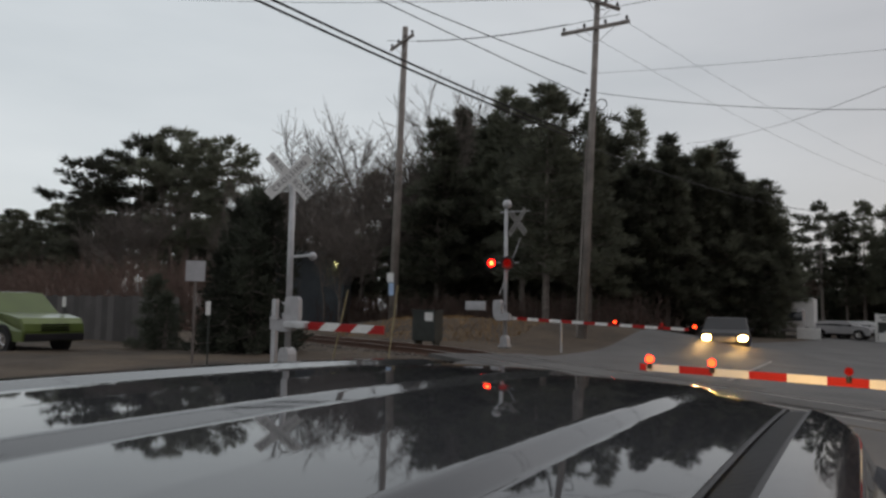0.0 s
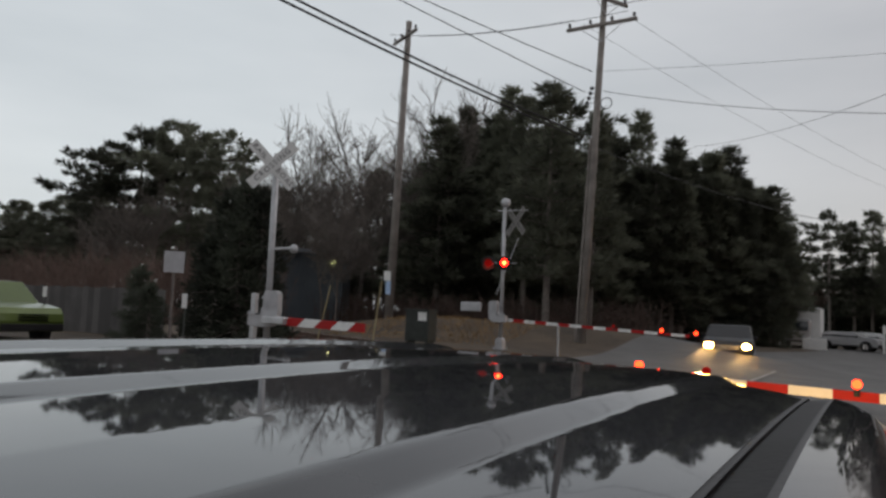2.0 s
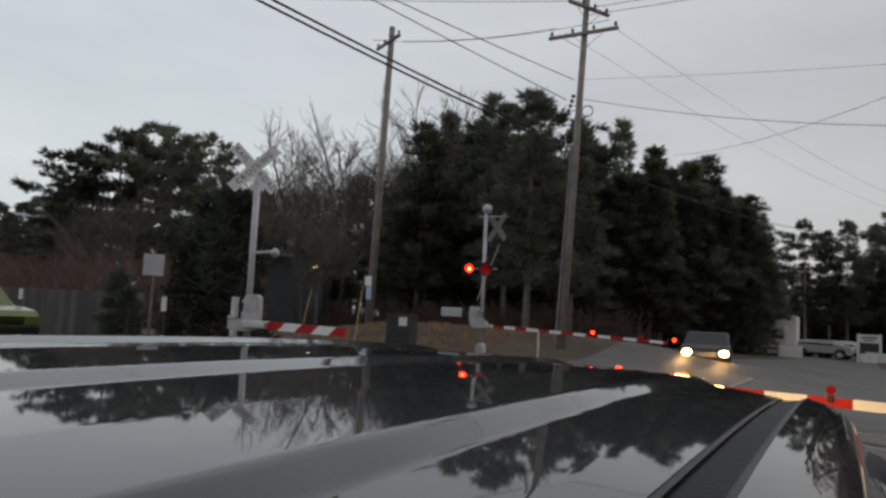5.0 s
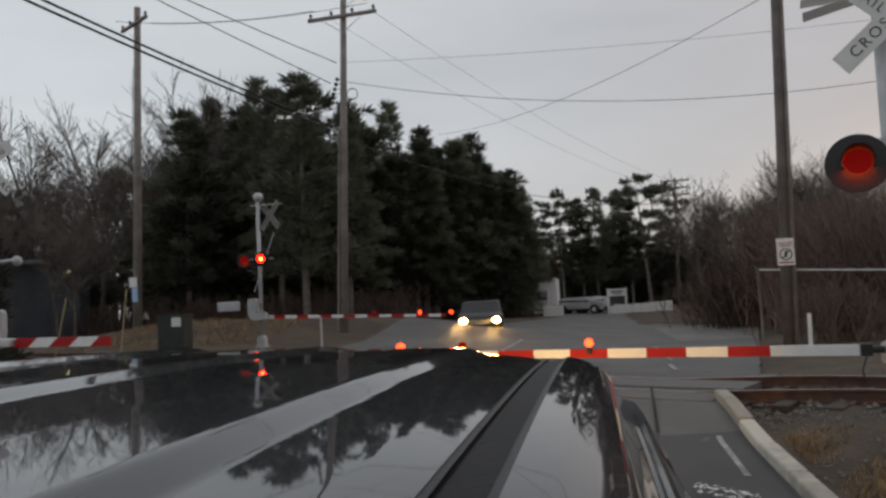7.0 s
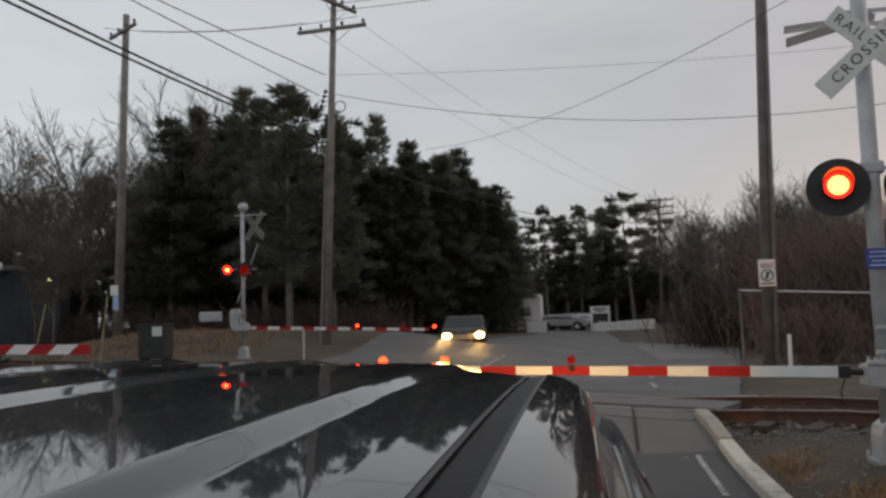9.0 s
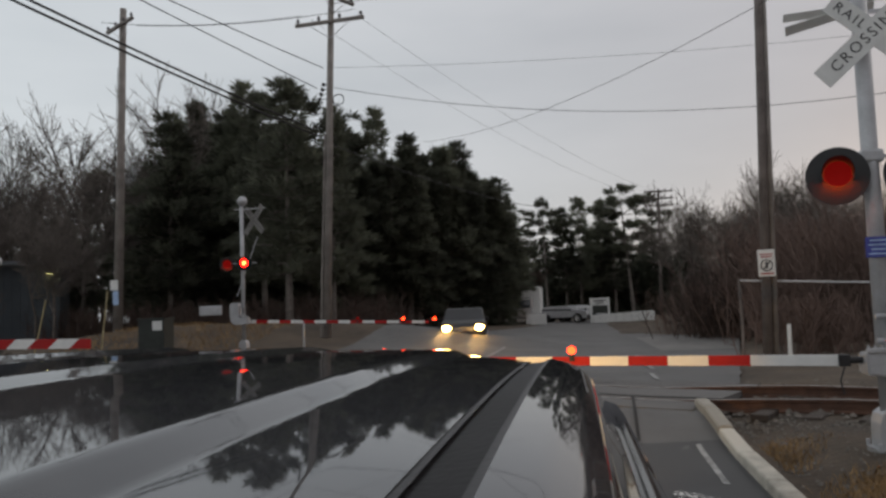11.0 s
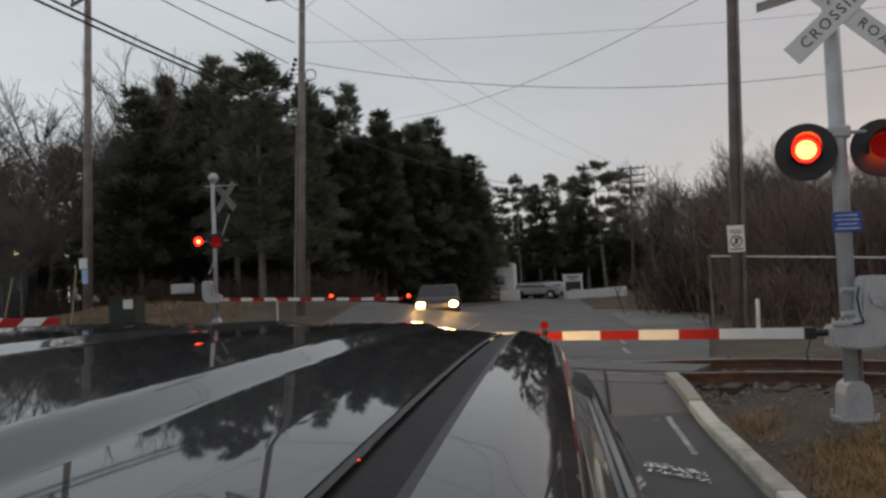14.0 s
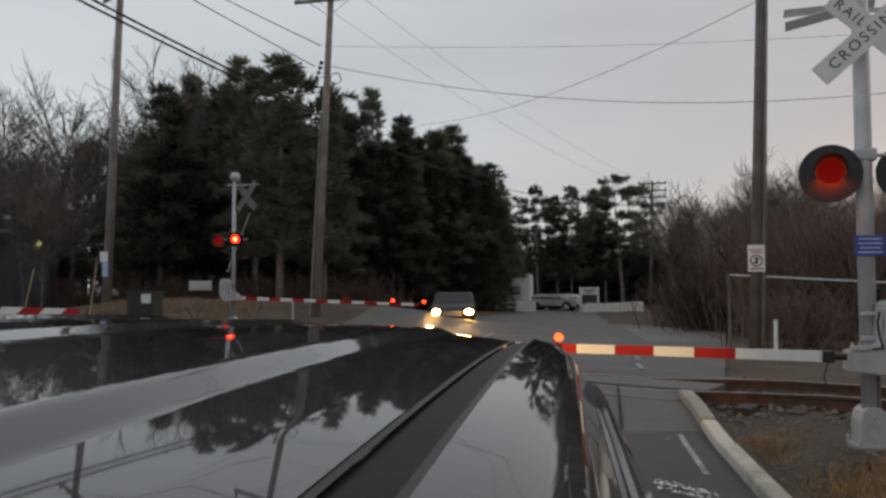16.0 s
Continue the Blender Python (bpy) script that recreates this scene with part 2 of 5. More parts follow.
def g(x, y):
    """Height of the ground."""
    left = 0.040 * min(11, max(0.0, 0.3 - x))
    hump = 0.13 * smooth01(y, 5, 12) * (1 - 0.75 * smooth01(y, 20, 34))
    verge = 0.10 * smooth01(x, 1.5, 2.4) * (1 - paved(x, y))
    mound = 1.0 * math.exp(-((x + 17) / 7.0) ** 2 - ((y - 30) / 3.2) ** 2) + 0.7 * math.exp(-((x + 9) / 6.0) ** 2 - ((y - 33) / 3.0) ** 2)
    return left + hump + verge + mound


def road_z(x, y):
    return g(x, y) - 0.10 * smooth01(x, 1.5, 2.4) * (1 - paved(x, y)) + 0.03 + 0.14 * (1 - smooth01(abs(off_track(x, y)), 1.6, 3.4))


# ---- ground, road, track ----
def sheet(name, xs, ys, z, mat, label, category):
    verts = [(x, y, z(x, y)) for y in ys for x in xs]
    nx = len(xs)
    faces = [(j * nx + i, j * nx + i + 1, (j + 1) * nx + i + 1, (j + 1) * nx + i) for j in range(len(ys) - 1) for i in range(nx - 1)]
    ob = raw(name, verts, faces, mat, smooth=True)
    return tagged(ob, label, category, kind="structure")


def rough_ground(x, y):
    onroad = -9.0 < x < 1.9 and y < 75
    n = 0 if onroad else 0.05 * noise.noise((x * 0.9, y * 0.9, 0)) + 0.03 * noise.noise((x * 3, y * 3, 4))
    return g(x, y) + n * (1 - paved(x - 0.7, y)) - 0.02


gx = list(np.concatenate([np.linspace(-900, -60, 15), np.arange(-58, -22, 2), np.arange(-22, 12, 0.33), np.arange(12, 40, 2), np.linspace(45, 900, 15)]))
gy = list(np.concatenate([np.linspace(-300, -30, 8), np.arange(-25, 4, 1.5), np.arange(4, 40, 0.33), np.arange(40, 100, 2), np.linspace(105, 1500, 15)]))
sheet("ground", gx, gy, rough_ground, "soil", "brown bare verge with dead winter grass", "ground")


def road_mid(y):
    return -3.55 + 5.5 * smooth01(y, 28, 62) + 18 * smooth01(y, 62, 120)


road_ys = list(np.concatenate([np.arange(-40, 6, 2), np.arange(6, 40, 0.5), np.arange(40, 125, 2)]))
us = list(np.linspace(-4.9, 4.9, 29))
verts = [(road_mid(y) + u, y, road_z(road_mid(y) + u, y)) for y in road_ys for u in us]
nu = len(us)
tagged(raw("road", verts, [(j * nu + i, j * nu + i + 1, (j + 1) * nu + i + 1, (j + 1) * nu + i) for j in range(len(road_ys) - 1) for i in range(nu - 1)], "asphalt", smooth=True),
       "worn grey asphalt road over the level crossing", "road", kind="structure")


def patch(name, x0, x1, y0, y1, lift, mat, label, category="pavement", skew0=0.0, skew1=0.0):
    ny = max(14, int((y1 - y0) / 0.3))
    nx = max(3, int((x1 - x0) / 0.35))
    verts = []
    for v in np.linspace(0, 1, ny):
        for x in np.linspace(x0, x1, nx):
            y = (y0 + skew0 * x) * (1 - v) + (y1 + skew1 * x) * v
            verts.append((x, y, road_z(x, y) + lift))
    f = [(j * nx + i, j * nx + i + 1, (j + 1) * nx + i + 1, (j + 1) * nx + i) for j in range(ny - 1) for i in range(nx - 1)]
    return tagged(raw(name, verts, f, mat, smooth=True), label, category, kind="structure")


patch("pavement_near", -8.4, 1.22, -40, 9.45, 0.006, "asphalt_new", "dark newer asphalt up to the crossing")


def widening(name, y0, y1, x0, lift, mat, label):
    ny, nx = int((y1 - y0) / 0.4), 14
    vs = []
    for j in range(ny + 1):
        y = y0 + (y1 - y0) * j / ny
        x1 = apron_edge(y) + 0.10 * noise.noise((y * 1.3, 3, 0)) + 0.1
        for i in range(nx):
            x = x0 + (x1 - x0) * i / (nx - 1)
            yy = max(y, TRACK_C + TRACK_K * x + 1.84)
            vs.append((x, yy, road_z(x, yy) + lift))
    f = [(j * nx + i, j * nx + i + 1, (j + 1) * nx + i + 1, (j + 1) * nx + i) for j in range(ny) for i in range(nx - 1)]
    return tagged(raw(name, vs, f, mat, smooth=True), label, "pavement", kind="structure")


widening("road_widening", 13.6, 40.0, -0.4, 0.006, "asphalt", "worn asphalt widening where a drive meets the road")
widening("apron", 25.5, 36.5, 2.3, 0.014, "concrete", "pale concrete driveway apron beside the road")


def tar_joint(p, q, w):
    n = 14
    dx, dy = q[0] - p[0], q[1] - p[1]
    L = math.hypot(dx, dy)
    vs = []
    for k in range(n):
        x, y = p[0] + dx * k / (n - 1), p[1] + dy * k / (n - 1)
        for s in (-1, 1):
            xx, yy = x - s * w * dy / L * (0.8 + 0.4 * noise.noise((k, s, 1))), y + s * w * dx / L
            vs.append((xx, yy, road_z(xx, yy) + 0.02))
    f = [(2 * k, 2 * k + 1, 2 * k + 3, 2 * k + 2) for k in range(n - 1)]
    return tagged(raw("tar_joint", vs, f, "tar"), "black strip of tar joint and rail gap in the worn paving", "pavement", kind="structure")


tar_joint((0.34, 9.5), (0.48, 12.35), 0.024)
# Painted dark strips along the rails stand in for the shaded flangeway gaps.
tar_joint((-1.6, 13.55), (1.75, 11.75), 0.045)
tar_joint((-2.0, 15.5), (2.1, 13.35), 0.016)


def painted_line(x0, x1, y0, y1, lift=0.03):
    return patch("road_line", x0, x1, y0, y1, lift, "line", "worn white painted edge line", "road marking")


painted_line(0.93, 0.99, 7.7, 9.3, 0.012)
painted_line(1.16, 1.26, 15.4, 17.4)
painted_line(1.30, 1.40, 18.4, 23.0)
painted_line(0.98, 1.08, -10, 3.0)
painted_line(-2.95, -2.85, 18, 28)

# stop bar, flaked into pieces
rng = random.Random(5)
stop = empty("stop_line", Matrix(), "flaked white stop line remains on the asphalt", "road marking", kind="structure")
bm = B()
for i in range(150):
    x = rng.uniform(0.46, 0.92)
    y = 7.27 - 0.8 * (x - 0.46) + rng.choice((-0.11, -0.07, 0.06, 0.12)) + rng.gauss(0, 0.03)
    s = rng.uniform(0.005, 0.024)
    z = road_z(x, y) + 0.03
    k = rng.randint(4, 6)
    a0 = rng.uniform(0, 6)
    bm.faces.new([bm.verts.new((x + s * math.cos(a0 + j * 6.283 / k) * rng.uniform(0.6, 1.3), y + s * math.sin(a0 + j * 6.283 / k) * rng.uniform(0.5, 1.1), z)) for j in range(k)])
part("flakes", bm, "flake", stop)

# kerb in pieces
kerb = empty("kerb", Matrix(), "pale stone kerb along the verge", "kerb", kind="structure")
kerb_line = [(1.26, 2.0), (1.25, 4.2), (1.24, 6.3), (1.235, 7.5), (1.225, 8.6), (1.215, 9.6), (1.205, 10.5), (1.20, 11.2)]
for (xa, ya), (xb, yb) in zip(kerb_line, kerb_line[1:]):
    bm = B()
    ang = math.atan2(yb - ya, xb - xa)
    ln = math.hypot(xb - xa, yb - ya)
    z = road_z((xa + xb) / 2, (ya + yb) / 2)
    tilt = math.atan2(road_z(xb, yb) - road_z(xa, ya), ln)
    m = Matrix.Translation(((xa + xb) / 2 + 0.1, (ya + yb) / 2, z)) @ Matrix.Rotation(ang, 4, "Z") @ Matrix.Rotation(-tilt, 4, "Y")
    box(bm, -ln / 2 + 0.004, ln / 2 - 0.004, -0.085, 0.085, -0.2, 0.11, 0.025, m)
    part("kerb_stone", bm, "kerb", kerb, smooth=False)


def rail_point(x, side):
    """Side -1 near, 1 far rail: y on the rail's line."""
    return TRACK_C + TRACK_K * x + side * 0.72 / TRACK_COS


track = empty("railway_track", Matrix(), "rusty railway track crossing the road at a slant", "railway track", kind="structure")
for side in (-1, 1):
    xs = list(np.arange(-60, 30.1, 1.0))
    prof = [(-0.075, 0), (0.075, 0), (0.075, 0.02), (0.012, 0.045), (0.012, 0.13), (0.036, 0.14), (0.036, 0.175), (-0.036, 0.175), (-0.036, 0.14), (-0.012, 0.13), (-0.012, 0.045), (-0.075, 0.02)]
    vs, fs = [], []
    for i, x in enumerate(xs):
        y = rail_point(x, side)
        z = g(x, TRACK_C + TRACK_K * x) + 0.0
        for p, q in prof:
            vs.append((x + p * 0.461, y + p * 0.887, z + q))
        if i:
            for k in range(12):
                fs.append(((i - 1) * 12 + k, (i - 1) * 12 + (k + 1) % 12, i * 12 + (k + 1) % 12, i * 12 + k))
    r = raw("rail", vs, fs, "rust", track)
    r.data.materials.append(M["railtop"])
    for p in r.data.polygons:
        if p.index % 12 == 6:
            p.material_index = 1
for i in range(110):
    s = -48 + i * 0.62
    x = s * TRACK_COS
    if -8.8 < x < 1.6:
        continue
    y = TRACK_C + TRACK_K * x
    bm = B()
    box(bm, -0.11, 0.11, -1.3, 1.3, -0.10, -0.005, 0.015, Matrix.Translation((x, y, g(x, y) + 0.02)) @ Matrix.Rotation(math.atan(TRACK_K) , 4, "Z"))
    part("tie", bm, "tie", track)
# ballast
vs, fs = [], []
rng = random.Random(8)
for i in range(5200):
    s = rng.uniform(-30, 14)
    w = rng.gauss(0, 1.25)
    x, y = s * TRACK_COS - w * TRACK_K * TRACK_COS, TRACK_C + s * TRACK_K * TRACK_COS + w * TRACK_COS
    if -8.6 < x < 1.5:
        continue
    r = rng.uniform(0.025, 0.06)
    z = g(x, y) + 0.01
    b0 = len(vs)
    a = rng.uniform(0, 6)
    for j in range(4):
        vs.append((x + r * math.cos(a + j * 1.57), y + r * math.sin(a + j * 1.57) * rng.uniform(0.6, 1), z + rng.uniform(-0.01, 0.01)))
    vs.append((x, y, z + r * rng.uniform(0.6, 1.0)))
    fs += [(b0, b0 + 1, b0 + 4), (b0 + 1, b0 + 2, b0 + 4), (b0 + 2, b0 + 3, b0 + 4), (b0 + 3, b0, b0 + 4)]
tagged(raw("ballast", vs, fs, "ballast"), "grey crushed ballast stones beside the rails", "gravel", kind="stuff")
# crossing panels: between and outside the rails
cross = empty("crossing_surface", Matrix(), "concrete crossing panels laid between the rails", "crossing surface", kind="structure")
for w0, w1 in ((-1.55, -0.80), (-0.62, 0.62), (0.80, 1.55)):
    for k in range(5):
        s0 = -10.4 + k * 2.5
        bm = B()
        grid = []
        for q in range(7):
            row = []
            for c in range(4):
                sv, w = s0 + 0.012 + 2.476 * q / 6, w0 + (w1 - w0) * c / 3
                x = sv * TRACK_COS - w * TRACK_K * TRACK_COS
                y = TRACK_C + sv * TRACK_K * TRACK_COS + w * TRACK_COS
                row.append(bm.verts.new((x, y, road_z(x, y) + 0.010)))
            grid.append(row)
        for q in range(6):
            for c in range(3):
                bm.faces.new((grid[q][c], grid[q + 1][c], grid[q + 1][c + 1], grid[q][c + 1]))
        rim = [r[0] for r in grid] + grid[-1][1:] + [r[3] for r in grid[-2::-1]] + grid[0][2:0:-1]
        low = [bm.verts.new((v.co.x, v.co.y, v.co.z - 0.1)) for v in rim]
        for j in range(len(rim)):
            bm.faces.new((rim[j], rim[(j + 1) % len(rim)], low[(j + 1) % len(rim)], low[j]))
        part("crossing_panel", bm, "panel", cross)


# ---- crossing signals ----
def lettered(text, size, parent, m, mat="ink"):
    cu = bpy.data.curves.new("lettering", "FONT")
    cu.body, cu.size, cu.align_x, cu.align_y, cu.extrude, cu.resolution_u = text, size, "CENTER", "CENTER", 0.001, 3
    cu.space_character = 1.28
    tmp = bpy.data.objects.new("tmp", cu)
    scene.collection.objects.link(tmp)
    me = bpy.data.meshes.new_from_object(tmp.evaluated_get(bpy.context.evaluated_depsgraph_get()))
    bpy.data.objects.remove(tmp)
    me.materials.clear()
    me.materials.append(M[mat])
    ob = new("lettering", me)
    ob.parent = parent
    ob.matrix_local = m
    return ob


def crossbuck(mast, z, y, turn=0.0, x=0.0, slope=45, shift=(0.0, 0.0), face="white"):
    """Two crossed blades, faces to -y of the mast."""
    base = Matrix.Translation((x, y, z)) @ Matrix.Rotation(radians(turn), 4, "Z")
    for k, (ang, words) in enumerate(((-slope, ("RAIL", "ROAD")), (slope, ("CROSSING",)))):
        bm = B()
        m = base @ Matrix.Translation((shift[k], -0.006 * k * 2, 0)) @ Matrix.Rotation(radians(-ang), 4, "Y")
        box(bm, -0.61, 0.61, -0.005, 0.005, -0.114, 0.114, 0.0, m)
        blade = part("crossbuck_blade", bm, face, mast, "white crossbuck blade with black letters")
        up = m @ Matrix.Rotation(radians(90), 4, "X")
        if len(words) == 2:
            lettered("RAIL", 0.15, blade, Matrix.Translation((0, 0, 0)) @ up @ Matrix.Translation((-0.37, 0, 0.007)))
            lettered("ROAD", 0.15, blade, up @ Matrix.Translation((0.37, 0, 0.007)))
        else:
            lettered("CROSSING", 0.16, blade, up @ Matrix.Translation((0, 0, 0.007)))
    bm = B()
    rod(bm, (0, 0, z), (0, y, z), 0.02, n=8)
    part("crossbuck_bracket", bm, "steel", mast)


LAMPS = []               # lens object, phase


def flasher(mast, x, y, z, phase, disc=0.30, face=-1, yaw=0.0):
    """One flashing light: background disc, hood, lens that turns its lit or its dark side out."""
    m = Matrix.Translation((x, y, z)) @ Matrix.Rotation(radians(yaw), 4, "Z")
    if face > 0:
        m = m @ Matrix.Rotation(math.pi, 4, "Z")
    bm = B()
    bmesh.ops.create_cone(bm, cap_ends=True, segments=40, radius1=disc, radius2=disc, depth=0.012, matrix=m @ Matrix.Rotation(math.pi / 2, 4, "X"))
    bg = part("background_disc", bm, "black", mast, "round black background disc")
    bm = B()
    n = 24
    ring = []
    for i in range(n + 1):
        a = math.pi * (-0.12 + 1.24 * i / n)
        d = -0.24 - 0.20 * max(0.0, math.sin(a)) ** 0.7
        ring.append((0.150 * math.cos(a), 0.150 * math.sin(a), d))
    for i in range(n):
        (x0, z0, d0), (x1, z1, d1) = ring[i], ring[i + 1]
        o = [bm.verts.new(m @ Vector(v)) for v in ((x0, 0, z0), (x1, 0, z1), (x1, d1, z1), (x0, d0, z0))]
        k = 0.95
        q = [bm.verts.new(m @ Vector(v)) for v in ((x0 * k, 0, z0 * k), (x1 * k, 0, z1 * k), (x1 * k, d1, z1 * k), (x0 * k, d0, z0 * k))]
        bm.faces.new(o)
        bm.faces.new(q[::-1])
        bm.faces.new((o[3], o[2], q[2], q[3]))
    part("visor", bm, "black", bg)
    bm = B()
    mb = m @ Matrix.Translation((0, 0.07, 0))
    box(bm, -0.13, 0.13, -0.06, 0.06, -0.14, 0.14, 0.03, mb)
    part("lamp_case", bm, "black", bg)
    # turning lens
    bm = B()
    bmesh.ops.create_cone(bm, cap_ends=True, segments=28, radius1=0.128, radius2=0.128, depth=0.016, matrix=Matrix.Rotation(math.pi / 2, 4, "X"))
    bm.faces.ensure_lookup_table()
    for f in bm.faces:
        c = f.calc_center_median()
        f.material_index = 0 if c.y < -0.004 else 1
    bmesh.ops.create_cone(bm, cap_ends=True, segments=20, radius1=0.095 if disc > 0.27 else 0.06, radius2=0.095 if disc > 0.27 else 0.06, depth=0.006, matrix=Matrix.Translation((0, -0.011, 0)) @ Matrix.Rotation(math.pi / 2, 4, "X"))
    bm.faces.ensure_lookup_table()
    for f in bm.faces:
        if f.calc_center_median().y < -0.009:
            f.material_index = 2
    lens = part("lens", bm, ("lamp_red", "lens_off", "lamp_core"), mast, "round red flashing lens")
    home = m @ Matrix.Translation((0, -0.165, 0))
    lens.matrix_local = home
    LAMPS.append((lens, phase, home))
    return lens


def arm_lamp(mast, p, phase, r=0.045):
    """Small red lamp on a gate arm; phase None burns steadily."""
    bm = B()
    rod(bm, (p[0], p[1], p[2] - 0.10), (p[0], p[1], p[2] - 0.03), 0.03, n=10)
    part("lamp_foot", bm, "black", mast)
    bm = B()
    bmesh.ops.create_cone(bm, cap_ends=True, segments=20, radius1=r, radius2=r, depth=0.05, matrix=Matrix.Rotation(math.pi / 2, 4, "X"))
    for f in bm.faces:
        f.material_index = 0 if f.calc_center_median().y < -0.02 else 1
    if phase is None:
        for f in bm.faces:
            f.material_index = 0
    lens = part("arm_lens", bm, ("arm_lit", "lens_off"), mast, "small red gate arm lamp")
    home = Matrix.Translation((p[0], p[1], p[2] + 0.02))
    lens.matrix_local = home
    if phase is not None:
        LAMPS.append((lens, phase, home))


def gate_arm(mast, a, b, first, stripe=0.406, h=0.11, t=0.03, slant=0.0, taper=0.75):
    """Striped arm from a to b in the mast's space: first is the plain length before the first red."""
    a, b = Vector(a), Vector(b)
    d = b - a
    L = d.length
    ang = math.atan2(d.y, d.x)
    m = Matrix.Translation(a) @ Matrix.Rotation(ang, 4, "Z") @ Matrix.Rotation(-math.atan2(d.z, math.hypot(d.x, d.y)), 4, "Y")
    cuts = [0.0, first]
    while cuts[-1] < L:
        cuts.append(min(L, cuts[-1] + stripe))
    for i, (s0, s1) in enumerate(zip(cuts, cuts[1:])):
        bm = B()
        h0, h1 = h * (1 - (1 - taper) * s0 / L) / 2, h * (1 - (1 - taper) * s1 / L) / 2
        k0 = slant if i else 0
        k1 = slant if s1 < L else 0
        v = []
        for y in (-t / 2, t / 2):
            v.append([bm.verts.new(m @ Vector(p)) for p in ((s0 - k0, y, -h0), (s1 - k1, y, -h1), (s1 + k1, y, h1), (s0 + k0, y, h0))])
        bm.faces.new(v[0])
        bm.faces.new(v[1][::-1])
        for j in range(4):
            bm.faces.new((v[0][j], v[0][(j + 1) % 4], v[1][(j + 1) % 4], v[1][j]))
        part("arm_stripe", bm, "red" if i % 2 else "white", mast)


def signal_mast(name, x, y, z0, label, height, r=0.064):
    mast = empty(name, Matrix.Translation((x, y, z0)), label, "crossing gate", "crossing gates")
    bm = B()
    rod(bm, (0, 0, 0.35), (0, 0, height), r, n=20)
    part("mast", bm, "silver", mast, smooth=True)
    bm = B()
    prism(bm, [(-0.135, 0.06), (0.135, 0.06), (0.13, 0.32), (0.105, 0.41), (0.05, 0.45), (-0.05, 0.45), (-0.105, 0.41), (-0.13, 0.32)], -0.14, 0.14)
    box(bm, -0.17, 0.17, -0.17, 0.17, 0.05, 0.075, 0.0)
    for zz in (0.16, 0.34):
        rod(bm, (0, -0.14, zz), (0, -0.165, zz), 0.02, n=8)
    rod(bm, (0, 0, 0.36), (0, 0, 0.44), 0.11, 0.075, n=16)
    for sx in (-1, 1):
        for sy in (-1, 1):
            rod(bm, (sx * 0.16, sy * 0.16, 0.06), (sx * 0.16, sy * 0.16, 0.13), 0.02, n=8)
    part("base_casting", bm, "silver", mast, "silver cast base with bolts")
    bm = B()
    bmesh.ops.create_cone(bm, cap_ends=True, segments=18, radius1=0.27, radius2=0.22, depth=0.30, matrix=Matrix.Translation((0, 0, -0.09)))
    part("foundation", bm, "concrete", mast)
    return mast


def mechanism(mast, sx=1, z=1.05, yaw=0.0):
    """Gate machine: rounded case with a hub, arm bracket, wires."""
    m = Matrix.Rotation(radians(yaw), 4, "Z")
    out = [(-0.28, -0.04), (0.02, -0.07), (0.20, -0.05), (0.30, 0.05), (0.33, 0.25), (0.33, 0.60), (0.28, 0.66), (0.06, 0.66), (0.03, 0.60), (0.03, 0.26), (-0.02, 0.20), (-0.28, 0.17)]
    bm = B()
    prism(bm, [(sx * p, z + q) for p, q in out], -0.34, -0.08, m)
    bmesh.ops.bevel(bm, geom=bm.edges[:], offset=0.018, segments=2, affect="EDGES")
    case = part("gate_machine", bm, "silver", mast, "silver gate machine case")
    bm = B()
    rod(bm, m @ Vector((sx * 0.19, -0.335, z + 0.46)), m @ Vector((sx * 0.19, -0.36, z + 0.46)), 0.115, n=24)
    rod(bm, m @ Vector((sx * 0.19, -0.355, z + 0.46)), m @ Vector((sx * 0.19, -0.385, z + 0.46)), 0.03, n=12)
    for k in range(6):
        a = k * math.pi / 3
        rod(bm, m @ Vector((sx * 0.19 + 0.088 * math.cos(a), -0.355, z + 0.46 + 0.088 * math.sin(a))), m @ Vector((sx * 0.19 + 0.088 * math.cos(a), -0.375, z + 0.46 + 0.088 * math.sin(a))), 0.012, n=6)
    part("hub_cover", bm, "silver", case)
    bm = B()
    box(bm, -0.28 * sx, -0.12 * sx, -0.36, -0.30, z + 0.17, z + 0.22, 0.01, m)
    for k in range(3):
        rod(bm, m @ Vector((-0.26 * sx + 0.06 * k * sx, -0.32, z + 0.2)), m @ Vector((-0.26 * sx + 0.06 * k * sx, -0.32, z + 0.25)), 0.012, n=6)
    part("bracket", bm, "steel", case)
    bm = B()
    for zz in (0.28, 0.52):
        rod(bm, m @ Vector((-0.10 * sx, -0.10, z + zz)), m @ Vector((0.03 * sx, -0.10, z + zz)), 0.028, n=10)
    part("clamp", bm, "steel", case)
    bm = B()
    pts = [(-0.02, -0.36, 0.55), (-0.05, -0.38, 0.45), (-0.03, -0.38, 0.3), (0.0, -0.38, 0.2), (-0.10, -0.38, 0.19)]
    for p, q in zip(pts, pts[1:]):
        rod(bm, m @ Vector((sx * p[0], p[1], z + p[2])), m @ Vector((sx * q[0], q[1], z + q[2])), 0.011, n=6)
    part("cable", bm, "wire", case)
    return case


# near gate
near = signal_mast("crossing_gate_near_road", 2.74, 8.80, g(2.74, 8.80) - 0.06, "silver crossing gate with lowered striped arm and lit flasher", 5.1, 0.08)
NZ = near.location.z
near.matrix_world = near.matrix_world @ Matrix.Rotation(radians(0.6), 4, "Y")
crossbuck(near, 4.32 - NZ, -0.14, 0, 0.05, 42, (0.08, -0.05))
